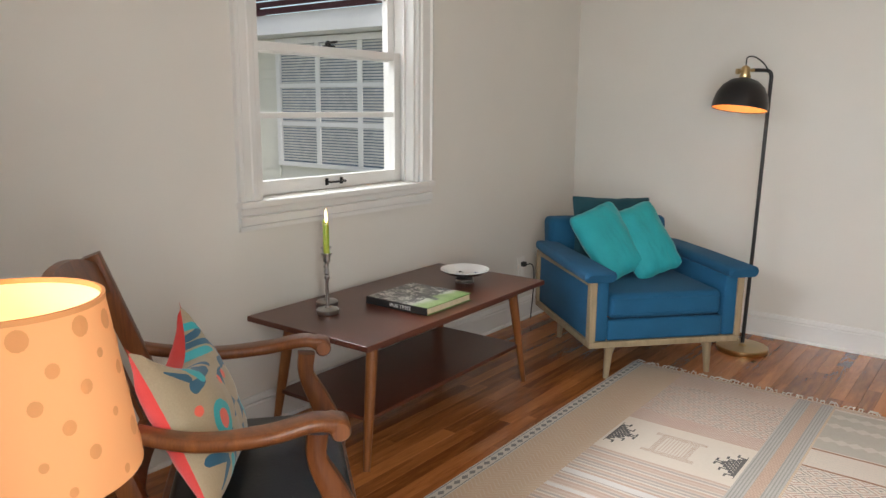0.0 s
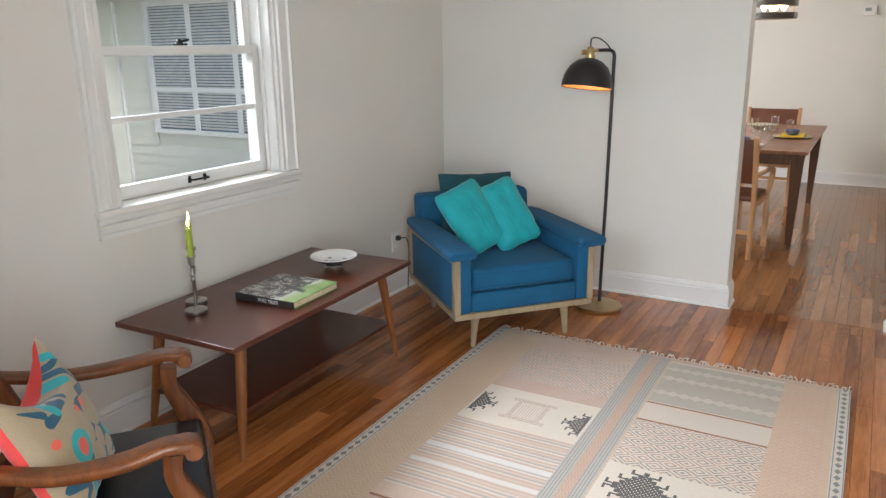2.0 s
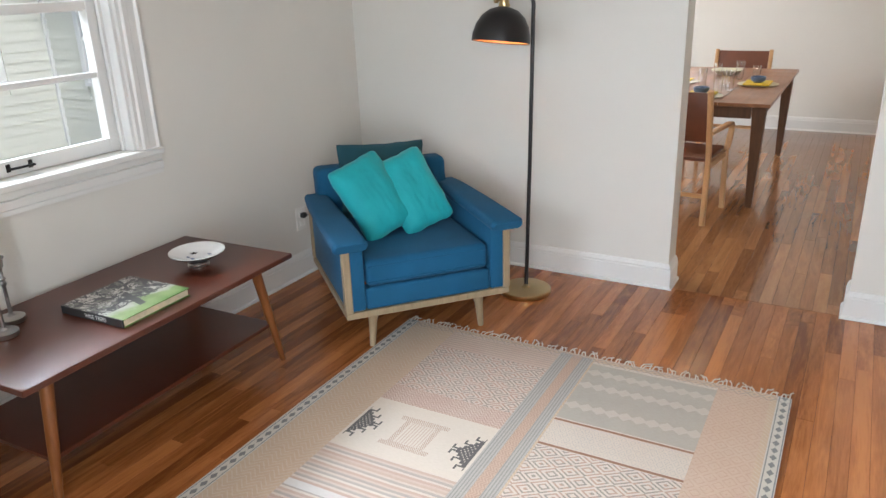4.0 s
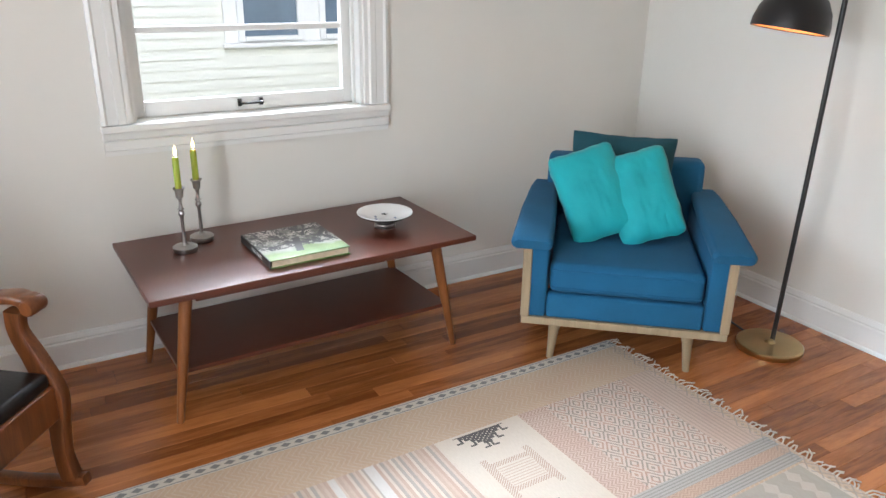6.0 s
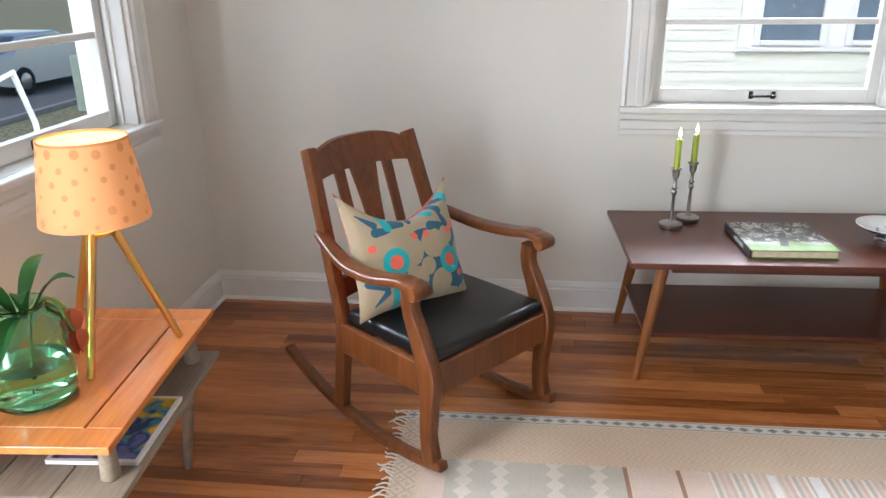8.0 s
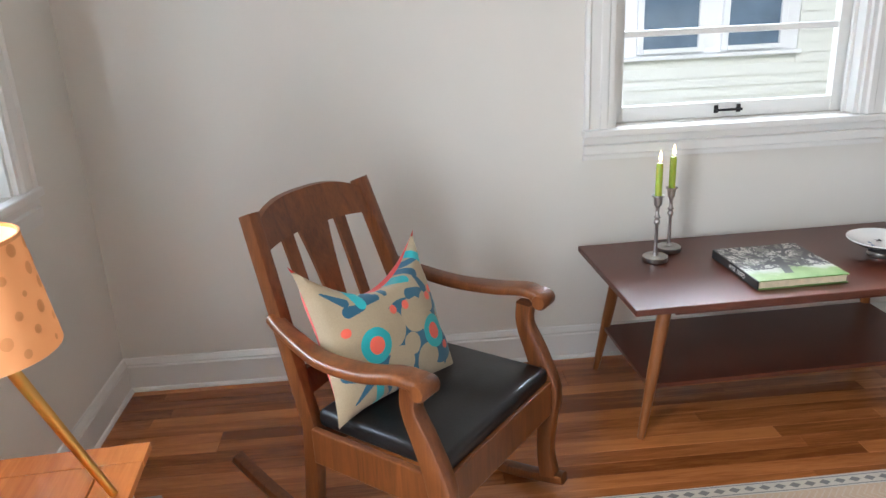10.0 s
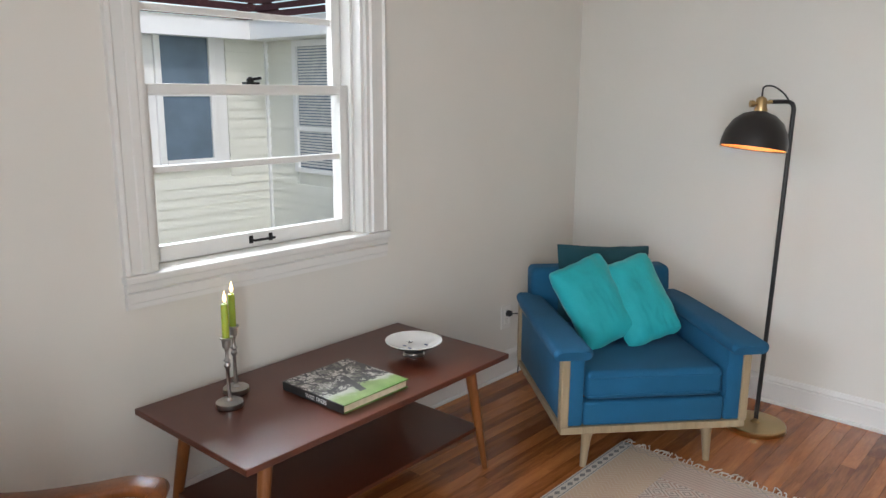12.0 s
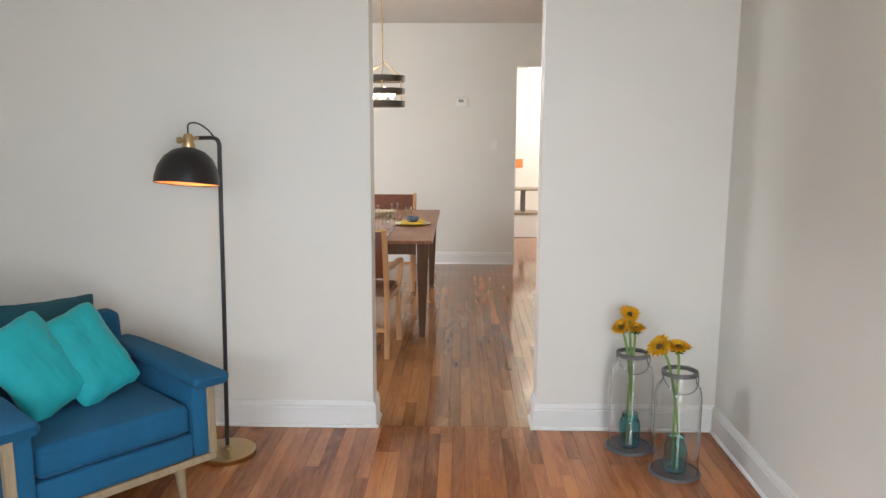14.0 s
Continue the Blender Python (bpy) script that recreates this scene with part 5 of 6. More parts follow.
col = mr.mix(weft * 0.35, col, mr.mix(0.5, col, (0.35, 0.3, 0.25)), "MULTIPLY")
col = mr.mix(mr.noise(1.7, 4) * 0.15, col, (0.45, 0.36, 0.27))
mr.color(col)
mr.bump(weft + mr.noise(40, 2) * 0.6, 0.35, 0.002)
rug = thing("rug", "worn cream, sand and grey patterned kilim rug with tasselled ends", "rug", -0.087, -0.020, 0, -1.4)
bm = B()
nx, ny = 40, 56
H = lambda a, b: 0.0045 + 0.0022 * (noise.noise(Vector((a * 3.1, b * 2.3, 0))) + 1) + 0.0010 * noise.noise(Vector((a * 9, b * 9, 3)))
g = {}
for i in range(nx + 1):
    for j in range(ny + 1):
        a, b = RX0 + (RX1 - RX0) * i / nx, RY0 + (RY1 - RY0) * j / ny
        wav = 0.006 * noise.noise(Vector((b * 2, 1.5, 0))) if i in (0, nx) else 0
        g[i, j] = bm.verts.new((a + wav, b + (0.007 * noise.noise(Vector((a * 3, 7, 0))) if j in (0, ny) else 0), H(a, b)))
for i in range(nx):
    for j in range(ny):
        bm.faces.new((g[i, j], g[i + 1, j], g[i + 1, j + 1], g[i, j + 1]))
ext = bmesh.ops.extrude_face_region(bm, geom=bm.faces[:])
for v in ext["geom"]:
    if isinstance(v, bmesh.types.BMVert):
        v.co.z = 0.0008
part("weave", bm, mr.m, rug, smooth=True)
for end, yy, d in (("north", RY1, 1), ("south", RY0, -1)):
    bm = B()
    rr = random.Random(11 + d)
    n = 95
    for k in range(n):
        px = RX0 + 0.006 + (RX1 - RX0 - 0.012) * (k + rr.uniform(-0.3, 0.3)) / (n - 1)
        L, sx = rr.uniform(0.022, 0.050), rr.uniform(-0.028, 0.028)
        pts = [(px, yy - d * 0.006, 0.006), (px + sx * 0.3, yy + d * L * 0.35, rr.uniform(0.008, 0.014)), (px + sx * 0.8, yy + d * L * 0.75, 0.006), (px + sx + rr.uniform(-0.01, 0.01), yy + d * L, 0.004)]
        tube(bm, curve(pts, 2), 0.0025, 5)
    tagged(part("fringe", bm, M_FRINGE, rug, "knotted cream tassels"), kind="stuff")

# ---- dining room ----
DT = 0.668
dt = thing("dining_table", "brown wooden plank dining table with tapered legs", "dining table", -0.13, 6.70, 0.0, plan=False)
for k in range(3):
    x0 = -0.45 + k * 0.30
    part("top_plank", box(B(), (x0 + 0.001, -0.905, DT - 0.022), (x0 + 0.299, 0.905, DT), 0.003), M_DINE, dt)
for s in (-1, 1):
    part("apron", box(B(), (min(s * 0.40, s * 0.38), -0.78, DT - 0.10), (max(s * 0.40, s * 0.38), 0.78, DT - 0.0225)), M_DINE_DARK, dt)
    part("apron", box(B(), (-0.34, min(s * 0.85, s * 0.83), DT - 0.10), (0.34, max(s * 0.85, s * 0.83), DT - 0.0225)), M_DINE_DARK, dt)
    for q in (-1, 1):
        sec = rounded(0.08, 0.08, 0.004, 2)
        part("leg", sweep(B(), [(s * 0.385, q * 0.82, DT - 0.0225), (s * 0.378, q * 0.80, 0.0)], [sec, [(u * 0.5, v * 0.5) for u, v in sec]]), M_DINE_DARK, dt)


def dining_chair():
    c = thing("dining_chair", "light beech dining armchair with a brown leather back and seat", "dining chair", 0, 0, 0, group="chairs round the dining table")
    for s in (-1, 1):
        bm = sweep(B(), [(s * 0.22, -0.20, 0), (s * 0.215, -0.195, 0.38), (s * 0.215, -0.20, 0.40)], rounded(0.032, 0.032, 0.008))
        part("leg", bm, M_BEECH, c, smooth=True)
        bm = sweep(B(), [(s * 0.21, 0.22, 0), (s * 0.21, 0.20, 0.38), (s * 0.21, 0.24, 0.60), (s * 0.21, 0.285, 0.80)], rounded(0.03, 0.036, 0.008))
        part("back_post", bm, M_BEECH, c, smooth=True)
        bm = sweep(B(), curve([(s * 0.215, 0.235, 0.555), (s * 0.235, 0.05, 0.56), (s * 0.24, -0.13, 0.555), (s * 0.235, -0.205, 0.52), (s * 0.225, -0.20, 0.43), (s * 0.22, -0.195, 0.39)], 4), rounded(0.036, 0.022, 0.008))
        part("arm", bm, M_BEECH, c, smooth=True)
        part("side_rail", box(B(), (min(s * 0.20, s * 0.222), -0.185, 0.335), (max(s * 0.20, s * 0.222), 0.19, 0.375), 0.004), M_BEECH, c)
    part("front_rail", box(B(), (-0.199, -0.21, 0.335), (0.199, -0.185, 0.375), 0.004), M_BEECH, c)
    part("stretcher", box(B(), (-0.205, 0.19, 0.16), (0.205, 0.21, 0.185), 0.004), M_BEECH, c)
    part("seat", box(B(), (-0.205, -0.20, 0.376), (0.205, 0.195, 0.402), 0.008), M_BROWNLEATHER, c, "brown leather seat", smooth=True)
    bm = box(B(), (-0.207, 0.0, 0.50), (0.207, 0.014, 0.79), 0.004)
    for v in bm.verts:
        v.co.y += 0.215 + (v.co.z - 0.5) * 0.22 + 0.02 * (1 - (v.co.x / 0.21) ** 2)
    part("backrest", bm, M_BROWNLEATHER, c, "brown leather sling back", smooth=True)
    return c


dc = dining_chair()
dc.matrix_basis = pose(K * -0.135, K * 5.635, 0, 0, 0, 176)
copy_thing(dc, pose(K * -0.125, K * 7.47, 0, 0, 0, 0))


def plate(x, y, stack=True):
    p = thing("plate", "yellow plate on a dark charger with a folded napkin", "plate", x, y, DT + 0.001, plan=False, group="place settings on the dining table")
    part("charger", lathe(B(), [(0.09, 0), (0.135, 0.006), (0.137, 0.009), (0.09, 0.004)], n=32), M_TAN, p, smooth=True)
    part("napkin", box(B(), (-0.085, -0.12, 0.010), (0.085, 0.12, 0.018), 0.003), M_YELLOW, p, "folded yellow napkin")
    b = thing("small_bowl", "small blue-grey stoneware bowl on a plate", "bowl", x, y, DT + 0.0195, plan=False, group="bowls on the dining table")
    part("body", lathe(B(), [(0.025, 0), (0.045, 0.012), (0.05, 0.035), (0.05, 0.04), (0.046, 0.04), (0.043, 0.016), (0.02, 0.006)], n=28), M_BLUEGLAZE, b, smooth=True)


plate(0.14, 6.62)
plate(-0.12, 6.00)
plate(-0.40, 6.62)


def tumbler(x, y, r=0.032, h=0.11):
    t = thing("drinking_glass", "clear glass tumbler on the dining table", "glass", x, y, DT + 0.001, plan=False, group="glasses on the dining table")
    part("body", lathe(B(), [(r * 0.8, 0), (r, h), (r - 0.002, h), (r * 0.8 - 0.002, 0.006)], n=20), M_CLEAR, t, smooth=True)


for gx, gy, gh in ((0.0, 6.32, 0.13), (-0.05, 6.50, 0.11), (-0.02, 6.88, 0.13), (-0.16, 6.8, 0.12), (-0.04, 6.12, 0.10), (0.08, 7.0, 0.09), (-0.2, 6.45, 0.12)):
    tumbler(gx, gy, 0.030, gh)
sv = thing("serving_bowl", "low cream serving bowl in the middle of the dining table", "bowl", -0.14, 7.08, DT + 0.001, plan=False)
part("body", lathe(B(), [(0.04, 0), (0.09, 0.02), (0.12, 0.045), (0.115, 0.045), (0.085, 0.026), (0.03, 0.01)], n=32), M_TAN, sv, smooth=True)
cn = thing("tall_candlestick", "tall brass candlestick with a white candle on the dining table", "candlestick", -0.36, 6.35, DT + 0.001, plan=False)
part("stem", lathe(B(), [(0.05, 0), (0.05, 0.008), (0.012, 0.02), (0.008, 0.15), (0.014, 0.16), (0.018, 0.20), (0.014, 0.20)], n=20), M_BRASS, cn, smooth=True)
part("candle", lathe(B(), [(0.010, 0.20), (0.009, 0.42), (0.002, 0.43)], n=16), M_WHITE, cn, smooth=True)

pd = thing("pendant_lamp", "hanging lamp of three dark ring bands round glowing bulbs", "pendant lamp", -0.088, 6.70, 0.940, plan=False)
for k in range(3):
    z0 = 0.60 + k * 0.092
    part("band", lathe(B(), [(0.168, z0), (0.17, z0 + 0.045), (0.163, z0 + 0.045), (0.161, z0)], n=40, caps=False), M_BRONZE, pd, smooth=True)
bm = B()
for k in range(3):
    a = 0.6 + k * 2.094
    tube(bm, [(0.159 * math.cos(a), 0.159 * math.sin(a), 0.60), (0.159 * math.cos(a), 0.159 * math.sin(a), 0.825), (0.012, 0, 0.93)], 0.004, 6)
part("hanger", bm, M_BRASS, pd)
part("rod", tube(B(), [(0, 0, 0.93), (0, 0, 1.455)], 0.006, 8), M_BRASS, pd)
part("canopy", lathe(B(), [(0.05, 1.459), (0.05, 1.445), (0.015, 1.43)], n=20), M_BRASS, pd, smooth=True)
for k in range(4):
    a = k * 1.571 + 0.3
    part("bulb", lathe(B(), [(0.008, 0.66), (0.026, 0.69), (0.024, 0.72), (0.01, 0.745)], (0.07 * math.cos(a), 0.07 * math.sin(a), 0), 14), glow("pendant_bulb_glow", (1.0, 0.70, 0.42), 12.0), pd, "glowing bulb", smooth=True).visible_shadow = False

thermo = thing("thermostat", "small white wall thermostat", "thermostat", 0.503, DN, 1.64, plan=False)
part("body", box(B(), (-0.06, -0.03, -0.045), (0.06, 0, 0.045), 0.006), M_PLASTIC, thermo)
part("screen", box(B(), (-0.03, -0.0325, -0.005), (0.02, -0.0305, 0.025)), simple("lcd_grey", (0.25, 0.28, 0.25), 0.3), thermo)
wall_plate("light_switch", "white double light switch on the dining room wall", pose(0.834, DN, 1.224, 0, 0, 0), False)

# hall beyond
hb = thing("plant_stand", "small two-tier metal and wood side stand in the hall", "side table", 1.30, 10.6, 0.0, plan=False)
for zz in (0.30, 0.60):
    part("tier", box(B(), (-0.20, -0.16, zz), (0.20, 0.16, zz + 0.02), 0.004), M_GREYWOOD, hb)
part("post", box(B(), (-0.03, -0.03, 0.321), (0.03, 0.03, 0.599), 0.004), M_ZINC, hb)
part("base", box(B(), (-0.18, -0.14, 0.0), (0.18, 0.14, 0.299), 0.008), M_SIDE_TRIM, hb)
hp = thing("picture", "small orange picture on the hall wall", "picture", 1.23, 11.599, 0.89, 0, plan=False)
part("panel", box(B(), (-0.14, -0.03, -0.06), (0.14, 0.0, 0.06), 0.003), M_ORANGE, hp)
hc = thing("ceiling_lamp", "round glowing ceiling lamp in the hall", "ceiling lamp", 1.49, 10.6, 2.13, plan=False)
part("rod", tube(B(), [(0, 0, -0.001), (0, 0, CEIL - 2.130)], 0.01, 8), M_BRASS, hc)
part("diffuser", lathe(B(), [(0.15, 0.0), (0.14, -0.05), (0.08, -0.08), (0.01, -0.085)], n=32), glow("hall_lamp_glow", (1.0, 0.86, 0.66), 5.0), hc, smooth=True)
dwin = (-1.65, -0.85, 0.95, 2.05)
window("window_dining", pose(dwin[0], DN, 0, 0, 0, 0), dwin[1] - dwin[0], dwin[2], dwin[3], "white double-hung window in the dining room")

# ---- outside ----
GZ = -1.34
bm = B()
bmesh.ops.create_grid(bm, x_segments=8, y_segments=8, size=600)
for v in bm.verts:
    v.co.z = GZ
part("ground", bm, M_GRASS, kind="structure", label="dry patchy lawn")
part("pavement", box(B(), (-40, -6.2, GZ - 0.1), (40, -4.6, GZ + 0.03), 0.01), M_CONCRETE, kind="structure", label="pale concrete pavement")
part("road", box(B(), (-60, -15.0, GZ - 0.1), (60, -8.4, GZ + 0.015)), M_ASPHALT, kind="structure", label="grey asphalt street")
part("kerb", box(B(), (-60, -8.39, GZ - 0.1), (60, -8.24, GZ + 0.10), 0.01), M_CONCRETE, kind="structure", label="concrete kerb")

# neighbouring house: east-facing wall HX, south-facing wall HY
HX, HY, HTOP = -7.22, 6.32, 2.13
house = thing("neighbour_house", "cream clapboard house with white windows and a dark red shingle roof", "house", 0, 0, 0, plan=False)
wins = [(4.04, 4.64, 0.62, 2.05), (4.97, 5.54, 0.62, 2.05)]
bm = B()
box(bm, (HX - 4, -3.0, GZ), (HX - 0.02, 12, HTOP))
box(bm, (HX - 0.019, HY + 0.02, GZ), (-3.2, 12, HTOP))
part("wall", bm, M_SIDING, house, "cream painted walls")


def clap_boards(axis, u0, u1, at, openings):
    z = GZ + 0.12
    while z < HTOP - 0.02:
        spans = [(u0, u1)]
        for a, b, c, d in openings:
            if z + 0.11 > c and z < d:
                spans = [q for s in spans for q in ((s[0], min(s[1], a)), (max(s[0], b), s[1])) if q[1] - q[0] > 0.02]
        for a, b in spans:
            bm = B()
            if axis == "x":
                vs = [(at + p, q, z + r) for q in (a, b) for p, r in ((0.0, 0.0), (0.026, 0.0), (0.006, 0.112), (0.0, 0.112))]
            else:
                vs = [(q, at - p, z + r) for q in (a, b) for p, r in ((0.0, 0.0), (0.026, 0.0), (0.006, 0.112), (0.0, 0.112))]
            V = [bm.verts.new(v) for v in vs]
            for k in range(4):
                bm.faces.new((V[k], V[(k + 1) % 4], V[4 + (k + 1) % 4], V[4 + k]))
            bm.faces.new(V[:4]), bm.faces.new(V[:3:-1])
            part("clapboard", bm, M_SIDING, house)
        z += 0.108


clap_boards("x", -2.9, HY - 0.02, HX - 0.019, [(3.82, 5.77, 0.49, 2.13)])
G0, G1, GZ0, GZ1 = -6.60, -4.62, 0.50, 1.86
clap_boards("y", HX, -3.2, HY + 0.019, [(G0 - 0.08, G1 + 0.08, GZ0 - 0.10, GZ1 + 0.10)])
part("corner_board", box(B(), (HX - 0.018, HY - 0.03, GZ), (HX + 0.03, HY + 0.018, HTOP)), M_SIDE_TRIM, house)


def outside_window(name, axis, a, b, z0, z1, at, cols, rows, blinds):
    """Window in the wall plane `at`; axis x: the wall faces +x and runs along y; axis y: it faces -y and runs along x."""
    def P(u, out, z):
        return (at + out, u, z) if axis == "x" else (u, at - out, z)

    def bx(bm, u0, u1, o0, o1, za, zb):
        p, q = P(u0, o0, za), P(u1, o1, zb)
        box(bm, [min(i, j) for i, j in zip(p, q)], [max(i, j) for i, j in zip(p, q)], 0.004)

    bm = B()
    bx(bm, a - 0.07, a, 0, 0.04, z0 - 0.05, z1 + 0.07)
    bx(bm, b, b + 0.07, 0, 0.04, z0 - 0.05, z1 + 0.07)
    bx(bm, a, b, 0, 0.04, z1, z1 + 0.07)
    bx(bm, a, b, 0, 0.055, z0 - 0.05, z0)
    w = part("window", bm, M_SIDE_TRIM, house, "white painted window frame")
    bm = B()
    bx(bm, a, b, 0.004, 0.008, z0, z1)
    part("pane", bm, M_DARKPANE, w)
    if blinds:
        bm = B()
        z = z0 + 0.02
        while z < z1:
            bx2 = [P(a + 0.01, 0.010, z), P(b - 0.01, 0.016, z + 0.021)]
            lo = [min(i, j) for i, j in zip(*bx2)]
            hi = [max(i, j) for i, j in zip(*bx2)]
            box(bm, lo, hi)
            z += 0.032
        part("blind", bm, M_BLIND, w, "grey slatted blind")
    bm = B()
    for i in range(1, len(cols) - 1):
        bx(bm, cols[i] - 0.035, cols[i] + 0.035, 0.018, 0.036, z0, z1)
    for zz in rows:
        bx(bm, a, b, 0.019, 0.035, zz - 0.024, zz + 0.024)
    if len(bm.verts):
        part("glazing_bar", bm, M_SIDE_TRIM, w)
    else:
        bm.free()


for a, b, c, d in wins:
    outside_window("window", "x", a, b, c, d, HX, [a, b], [1.33], False)
bm = B()
box(bm, (HX - 0.018, 3.83, 0.55), (HX - 0.001, 5.76, 2.12))
part("window_backing", bm, M_SIDE_TRIM, house)
bm = B()
box(bm, (HX - 0.018, 3.80, 0.505), (HX + 0.06, 5.79, 0.549), 0.006)
part("sill", bm, M_SIDE_TRIM, house)
outside_window("window", "y", G0, G1, GZ0, GZ1, HY, [G0, -5.955, -5.29, G1], [1.39, 0.95], True)
bm = B()
box(bm, (HX + 0.45, HY - 0.50, HTOP - 0.19), (-3.0, HY + 0.02, HTOP - 0.16))
box(bm, (HX + 0.45, HY - 0.52, HTOP - 0.21), (-3.0, HY - 0.50, HTOP - 0.01))
box(bm, (HX, -3.4, HTOP - 0.19), (HX + 0.44, HY + 0.02, HTOP - 0.16))
box(bm, (HX + 0.441, -3.4, HTOP - 0.21), (HX + 0.461, HY - 0.46, HTOP - 0.01))
part("soffit", bm, M_SIDE_TRIM, house, "white painted eaves and gutter")
part("roof_underlay", box(B(), (HX - 4, -3.2, HTOP - 0.02), (HX, 12, HTOP + 0.02)), M_SHINGLE, house)
for k in range(16):
    y0, z0 = HY - 0.56 + k * 0.20, HTOP - 0.01 + k * 0.115
    bm = B()
    vs = [(HX - 0.2 if k else HX + 0.3, y0, z0), (-2.9, y0, z0), (-2.9, y0 + 0.22, z0 + 0.105), (HX - 0.2, y0 + 0.22, z0 + 0.105)]
    V = [bm.verts.new(v) for v in vs]
    bm.faces.new(V)
    bmesh.ops.solidify(bm, geom=bm.faces[:], thickness=0.022)
    part("shingle_course", bm, M_SHINGLE, house)
for k in range(16):
    x0, z0 = HX + 0.50 - k * 0.20, HTOP - 0.01 + k * 0.115
    bm = B()
    vs = [(x0, -3.5, z0), (x0, HY + 0.1, z0), (x0 - 0.22, HY + 0.1, z0 + 0.105), (x0 - 0.22, -3.5, z0 + 0.105)]
    V = [bm.verts.new(v) for v in vs]
    bm.faces.new(V)
    bmesh.ops.solidify(bm, geom=bm.faces[:], thickness=0.022)
    part("shingle_course", bm, M_SHINGLE, house)


def car(x, y, rz, label, mat):
    c = thing("car", label, "car", x, y, GZ + 0.016, rz)
    prof = [(-2.2, 0.32), (-2.25, 0.55), (-2.18, 0.86), (-1.60, 0.94), (-1.05, 1.34), (0.25, 1.38), (1.0, 0.96), (1.95, 0.80), (2.2, 0.62), (2.2, 0.32), (1.75, 0.24), (-1.8, 0.24)]
    bm = B()
    rings = []
    for s, f in ((-0.86, 0.90), (-0.80, 1.0), (0.80, 1.0), (0.86, 0.90)):
        rings.append([bm.verts.new((px, s * (0.84 if pz > 1.1 else 1.0), pz * (1 if abs(s) < 0.85 else 0.97))) for px, pz in prof])
    for p, q in zip(rings, rings[1:]):
        for k in range(len(prof)):
            bm.faces.new((p[k], p[(k + 1) % len(prof)], q[(k + 1) % len(prof)], q[k]))
    bm.faces.new(rings[0]), bm.faces.new(list(reversed(rings[-1])))
    part("body", bm, mat, c, smooth=True)
    bm = B()
    for s in (-1, 1):
        V = [bm.verts.new(p) for p in ((-1.30, s * 0.80, 0.98), (-0.98, s * 0.735, 1.27), (0.20, s * 0.735, 1.30), (0.82, s * 0.80, 0.99))]
        bm.faces.new(V)
    V = [bm.verts.new(p) for p in ((-1.58, -0.62, 0.965), (-1.58, 0.62, 0.965), (-1.09, 0.58, 1.325), (-1.09, -0.58, 1.325))]
    bm.faces.new(V)
    bmesh.ops.solidify(bm, geom=bm.faces[:], thickness=0.03)
    part("windows", bm, M_DARKPANE, c, "dark car windows")
    for wx in (-1.38, 1.38):
        for s in (-1, 1):
            bm = lathe(B(), [(0.20, -0.10), (0.31, -0.10), (0.325, -0.07), (0.325, 0.07), (0.31, 0.10), (0.20, 0.10)], n=28)
            turned(bm, 0, Matrix.Translation((wx, s * 0.80, 0.325)) @ pose(0, 0, 0, 90, 0, 0))
            w = part("wheel", bm, M_TYRE, c, "black tyre", smooth=True)
            bm = lathe(B(), [(0.02, 0.105), (0.19, 0.102), (0.20, 0.095), (0.20, -0.095), (0.19, -0.102), (0.02, -0.105)], n=20)
            turned(bm, 0, Matrix.Translation((wx, s * 0.80, 0.325)) @ pose(0, 0, 0, 90, 0, 0))
            part("rim", bm, M_PEWTER, w, smooth=True)
    for s in (-1, 1):
        part("tail_light", box(B(), (-2.262, min(s * 0.42, s * 0.80), 0.60), (-2.20, max(s * 0.42, s * 0.80), 0.74), 0.02), M_TAIL, c, "red tail light")
    return c


car(-17.4, -10.3, 176, "parked silver saloon car", M_CARPAINT)
car(-24.2, -9.6, 180, "parked white saloon car", M_SIDE_TRIM)
rl = thing("handrail", "white painted metal porch handrail", "railing", -3.045, -1.2, 0)
part("post", tube(B(), [(0, 0, 0.79), (-0.115, 0, 0.49), (-0.30, 0, GZ + 0.0)], 0.017, 8), M_SIDE_TRIM, rl)
part("rail", tube(B(), [(-0.01, 0, 0.80), (0.34, 0, 0.735), (1.2, 0, 0.58)], 0.014, 8), M_SIDE_TRIM, rl)
part("post", tube(B(), [(1.2, 0, 0.58), (1.2, 0, GZ)], 0.017, 8), M_SIDE_TRIM, rl)
pb = thing("utility_box", "pale green metal utility post beside the pavement", "post", -14.0, -7.0, GZ)
part("body", box(B(), (-0.15, -0.15, 0), (0.15, 0.15, 1.15), 0.03), simple("pale_green_metal", (0.30, 0.38, 0.33), 0.6), pb)
# far side of the street
hb2 = thing("far_house", "pale house across the street", "house", -16, -24, GZ)
part("wall", box(B(), (-9, -4, 0), (16, 4, 4.2)), M_SIDE_TRIM, hb2)

# ---- floor planks ----
def plank_mesh(name, w, L, mat):
    bm = box(B(), (-w / 2, -L / 2, -0.017), (w / 2, L / 2, 0.0))
    top = [e_ for e_ in bm.edges if all(v.co.z > -0.001 for v in e_.verts)]
    bmesh.ops.bevel(bm, geom=top, offset=0.0006, segments=1, affect="EDGES")
    bmesh.ops.scale(bm, vec=(K, K, K), verts=bm.verts)
    me = bpy.data.meshes.new(name)
    bm.to_mesh(me)
    bm.free()
    me.materials.append(mat)
    return me


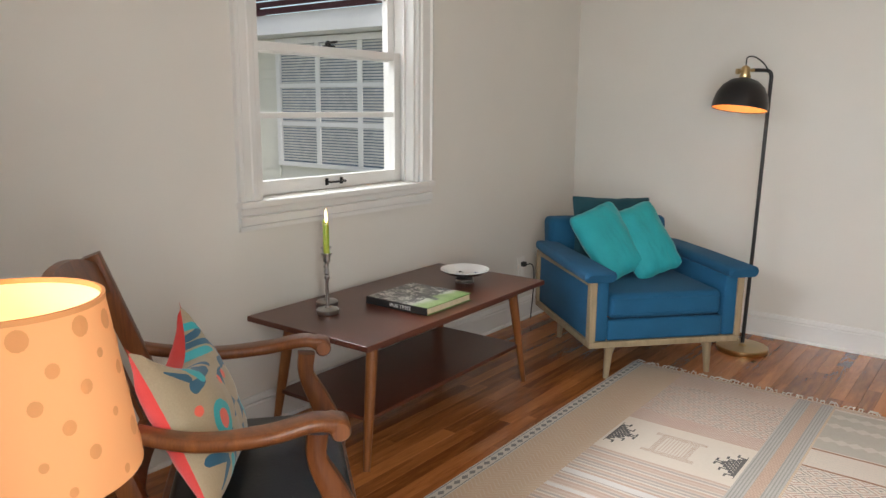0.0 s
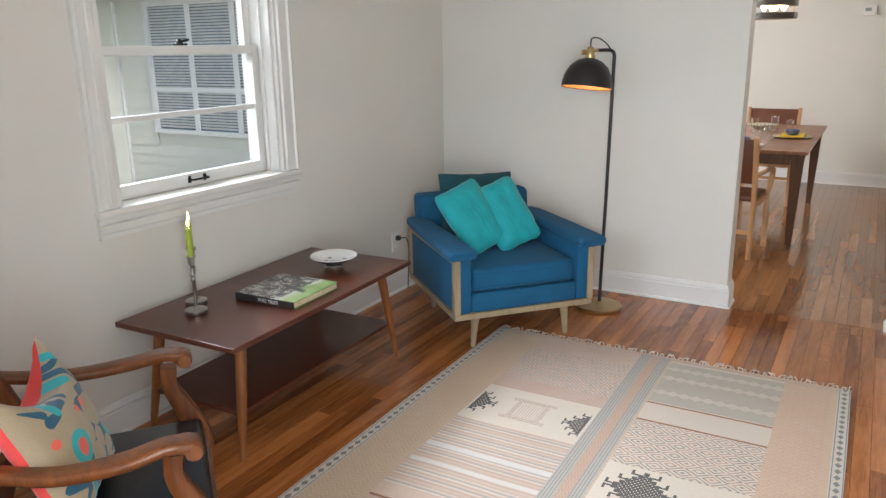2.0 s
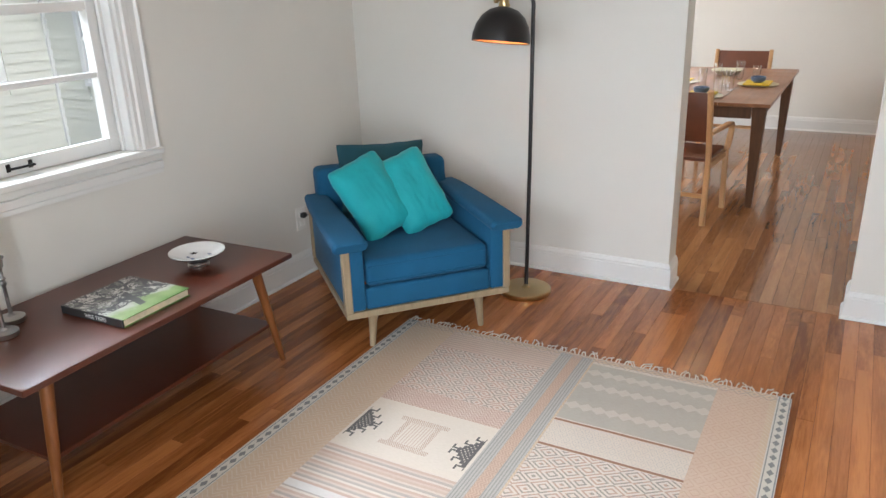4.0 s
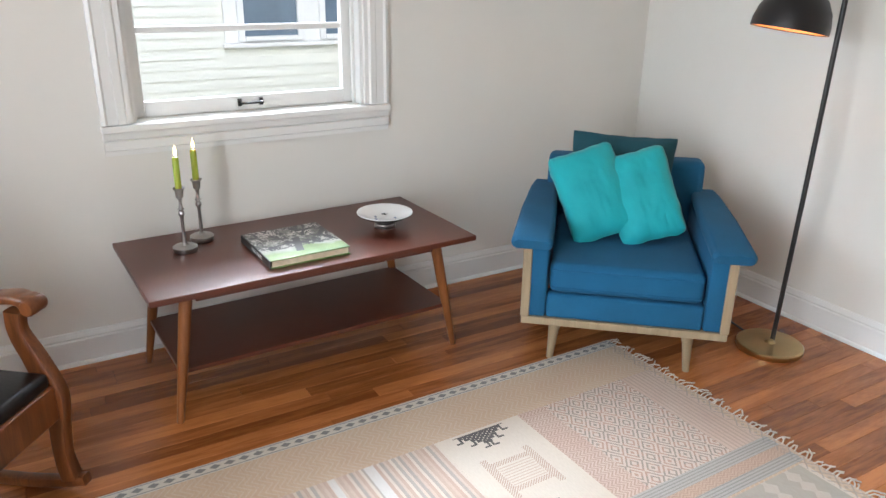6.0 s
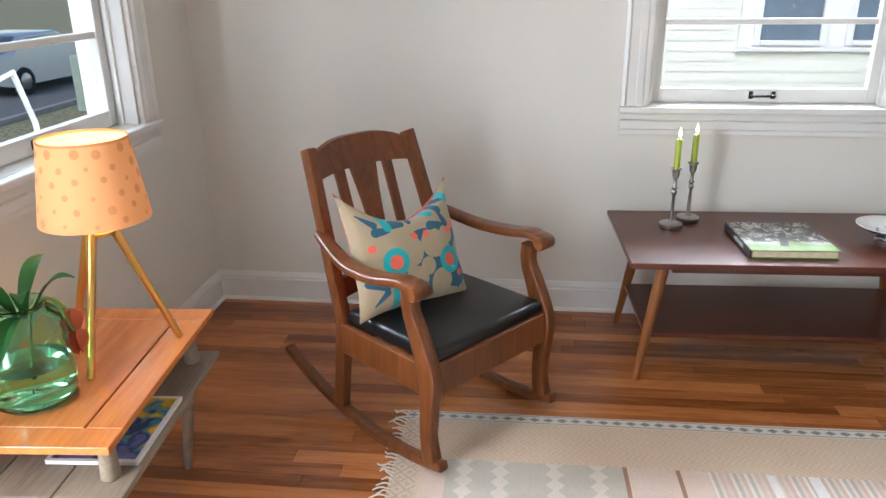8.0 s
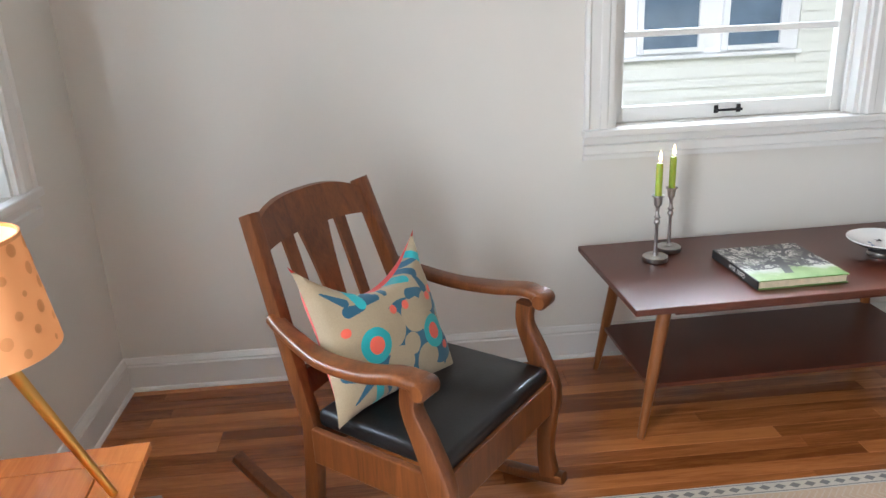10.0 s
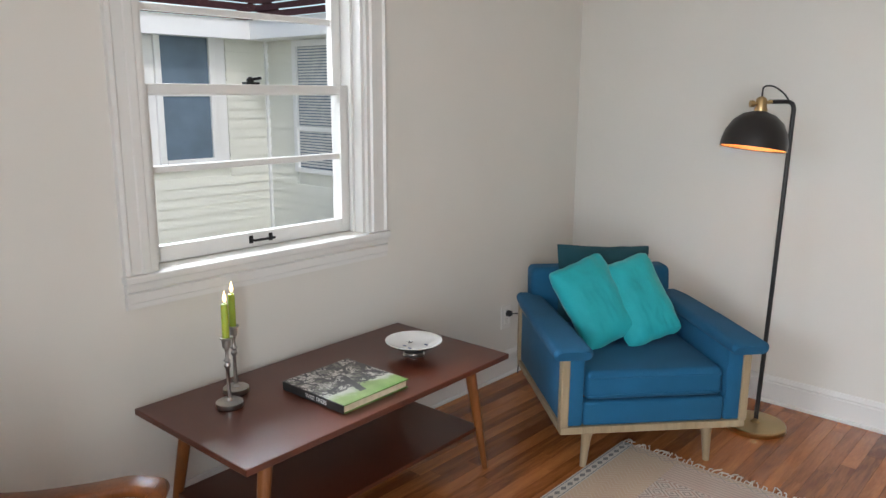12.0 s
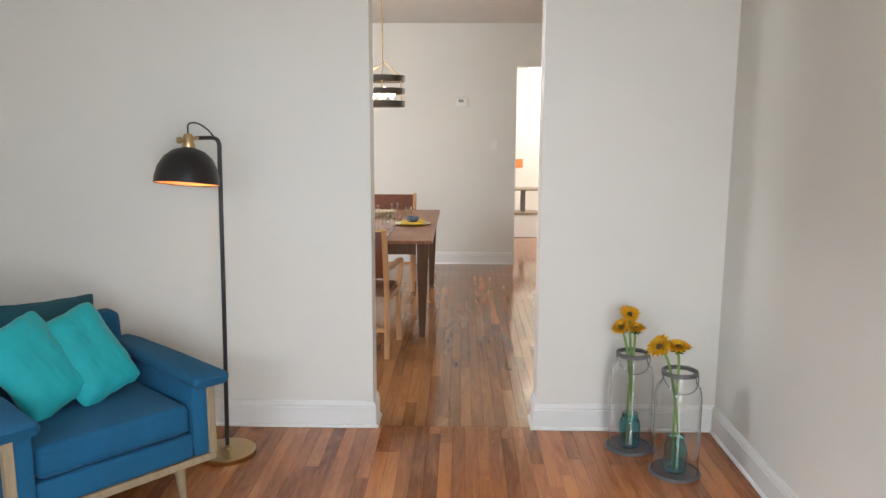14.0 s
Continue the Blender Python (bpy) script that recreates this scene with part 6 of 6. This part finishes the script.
rr = random.Random(5)
PW = 0.0555
lens = [0.55, 0.80, 1.05, 1.35, 1.65]
meshes = [plank_mesh("plank", PW - 0.0007, L - 0.0008, M_PLANK) for L in lens]
far_meshes = [plank_mesh("plank", PW - 0.0007, L - 0.0008, M_PLANK_NEAR) for L in lens]
x = WX + PW / 2
while x < EX:
    y = SY - 0.1 + rr.choice((0.0, 0.2, 0.35, 0.5)) - 0.5
    end = NY + 0.005
    while y < end - 0.05:
        k = rr.randrange(len(lens))
        L = lens[k]
        a, b = max(y, SY - 0.15), min(y + L, end)
        if b > a + 0.02:
            o = new("plank", meshes[k])
            o.parent = floor
            o.location = (K * x, K * (a + b) / 2, 0)
            o.scale = (1, (b - a) / L, 1)
        y += L
    x += PW
vs_, fs_ = [], []
x = DW + PW / 2
while x < DE:
    y = NY + 0.145 + rr.uniform(-0.9, -0.15)
    while y < 11.5:
        k = rr.randrange(len(lens))
        L = lens[k]
        y0, y1 = max(y, NY + 0.008), min(y + L - 0.001, 11.6)
        in_passage = P_OPEN[0] - PW / 2 < x < P_OPEN[1] + PW / 2
        if not in_passage:
            y0 = max(y0, NY + 0.139)
        if y1 > y0 + 0.01 and y0 < 8.4 and -0.25 < x < 1.35:
            o = new("plank", far_meshes[k])
            o.parent = floor_far
            o.location = (K * x, K * (y0 + y1) / 2, 0)
            o.scale = (1, (y1 - y0) / L, 1)
        elif y1 > y0:
            n = len(vs_)
            a, b = x - PW / 2 + 0.0005, x + PW / 2 - 0.0005
            vs_ += [(K * p, K * q, r) for r in (-0.018, 0.0) for p, q in ((a, y0), (b, y0), (b, y1), (a, y1))]
            fs_ += [(n + 4, n + 5, n + 6, n + 7), (n, n + 1, n + 5, n + 4), (n + 1, n + 2, n + 6, n + 5), (n + 2, n + 3, n + 7, n + 6), (n + 3, n, n + 4, n + 7)]
        y += L
    x += PW
me = bpy.data.meshes.new("board")
me.from_pydata(vs_, [], fs_)
me.materials.append(M_PLANK_FAR)
ob = new("board", me)
ob.parent = floor_far
tagged(ob, kind="stuff", label="brown strip wood boards")
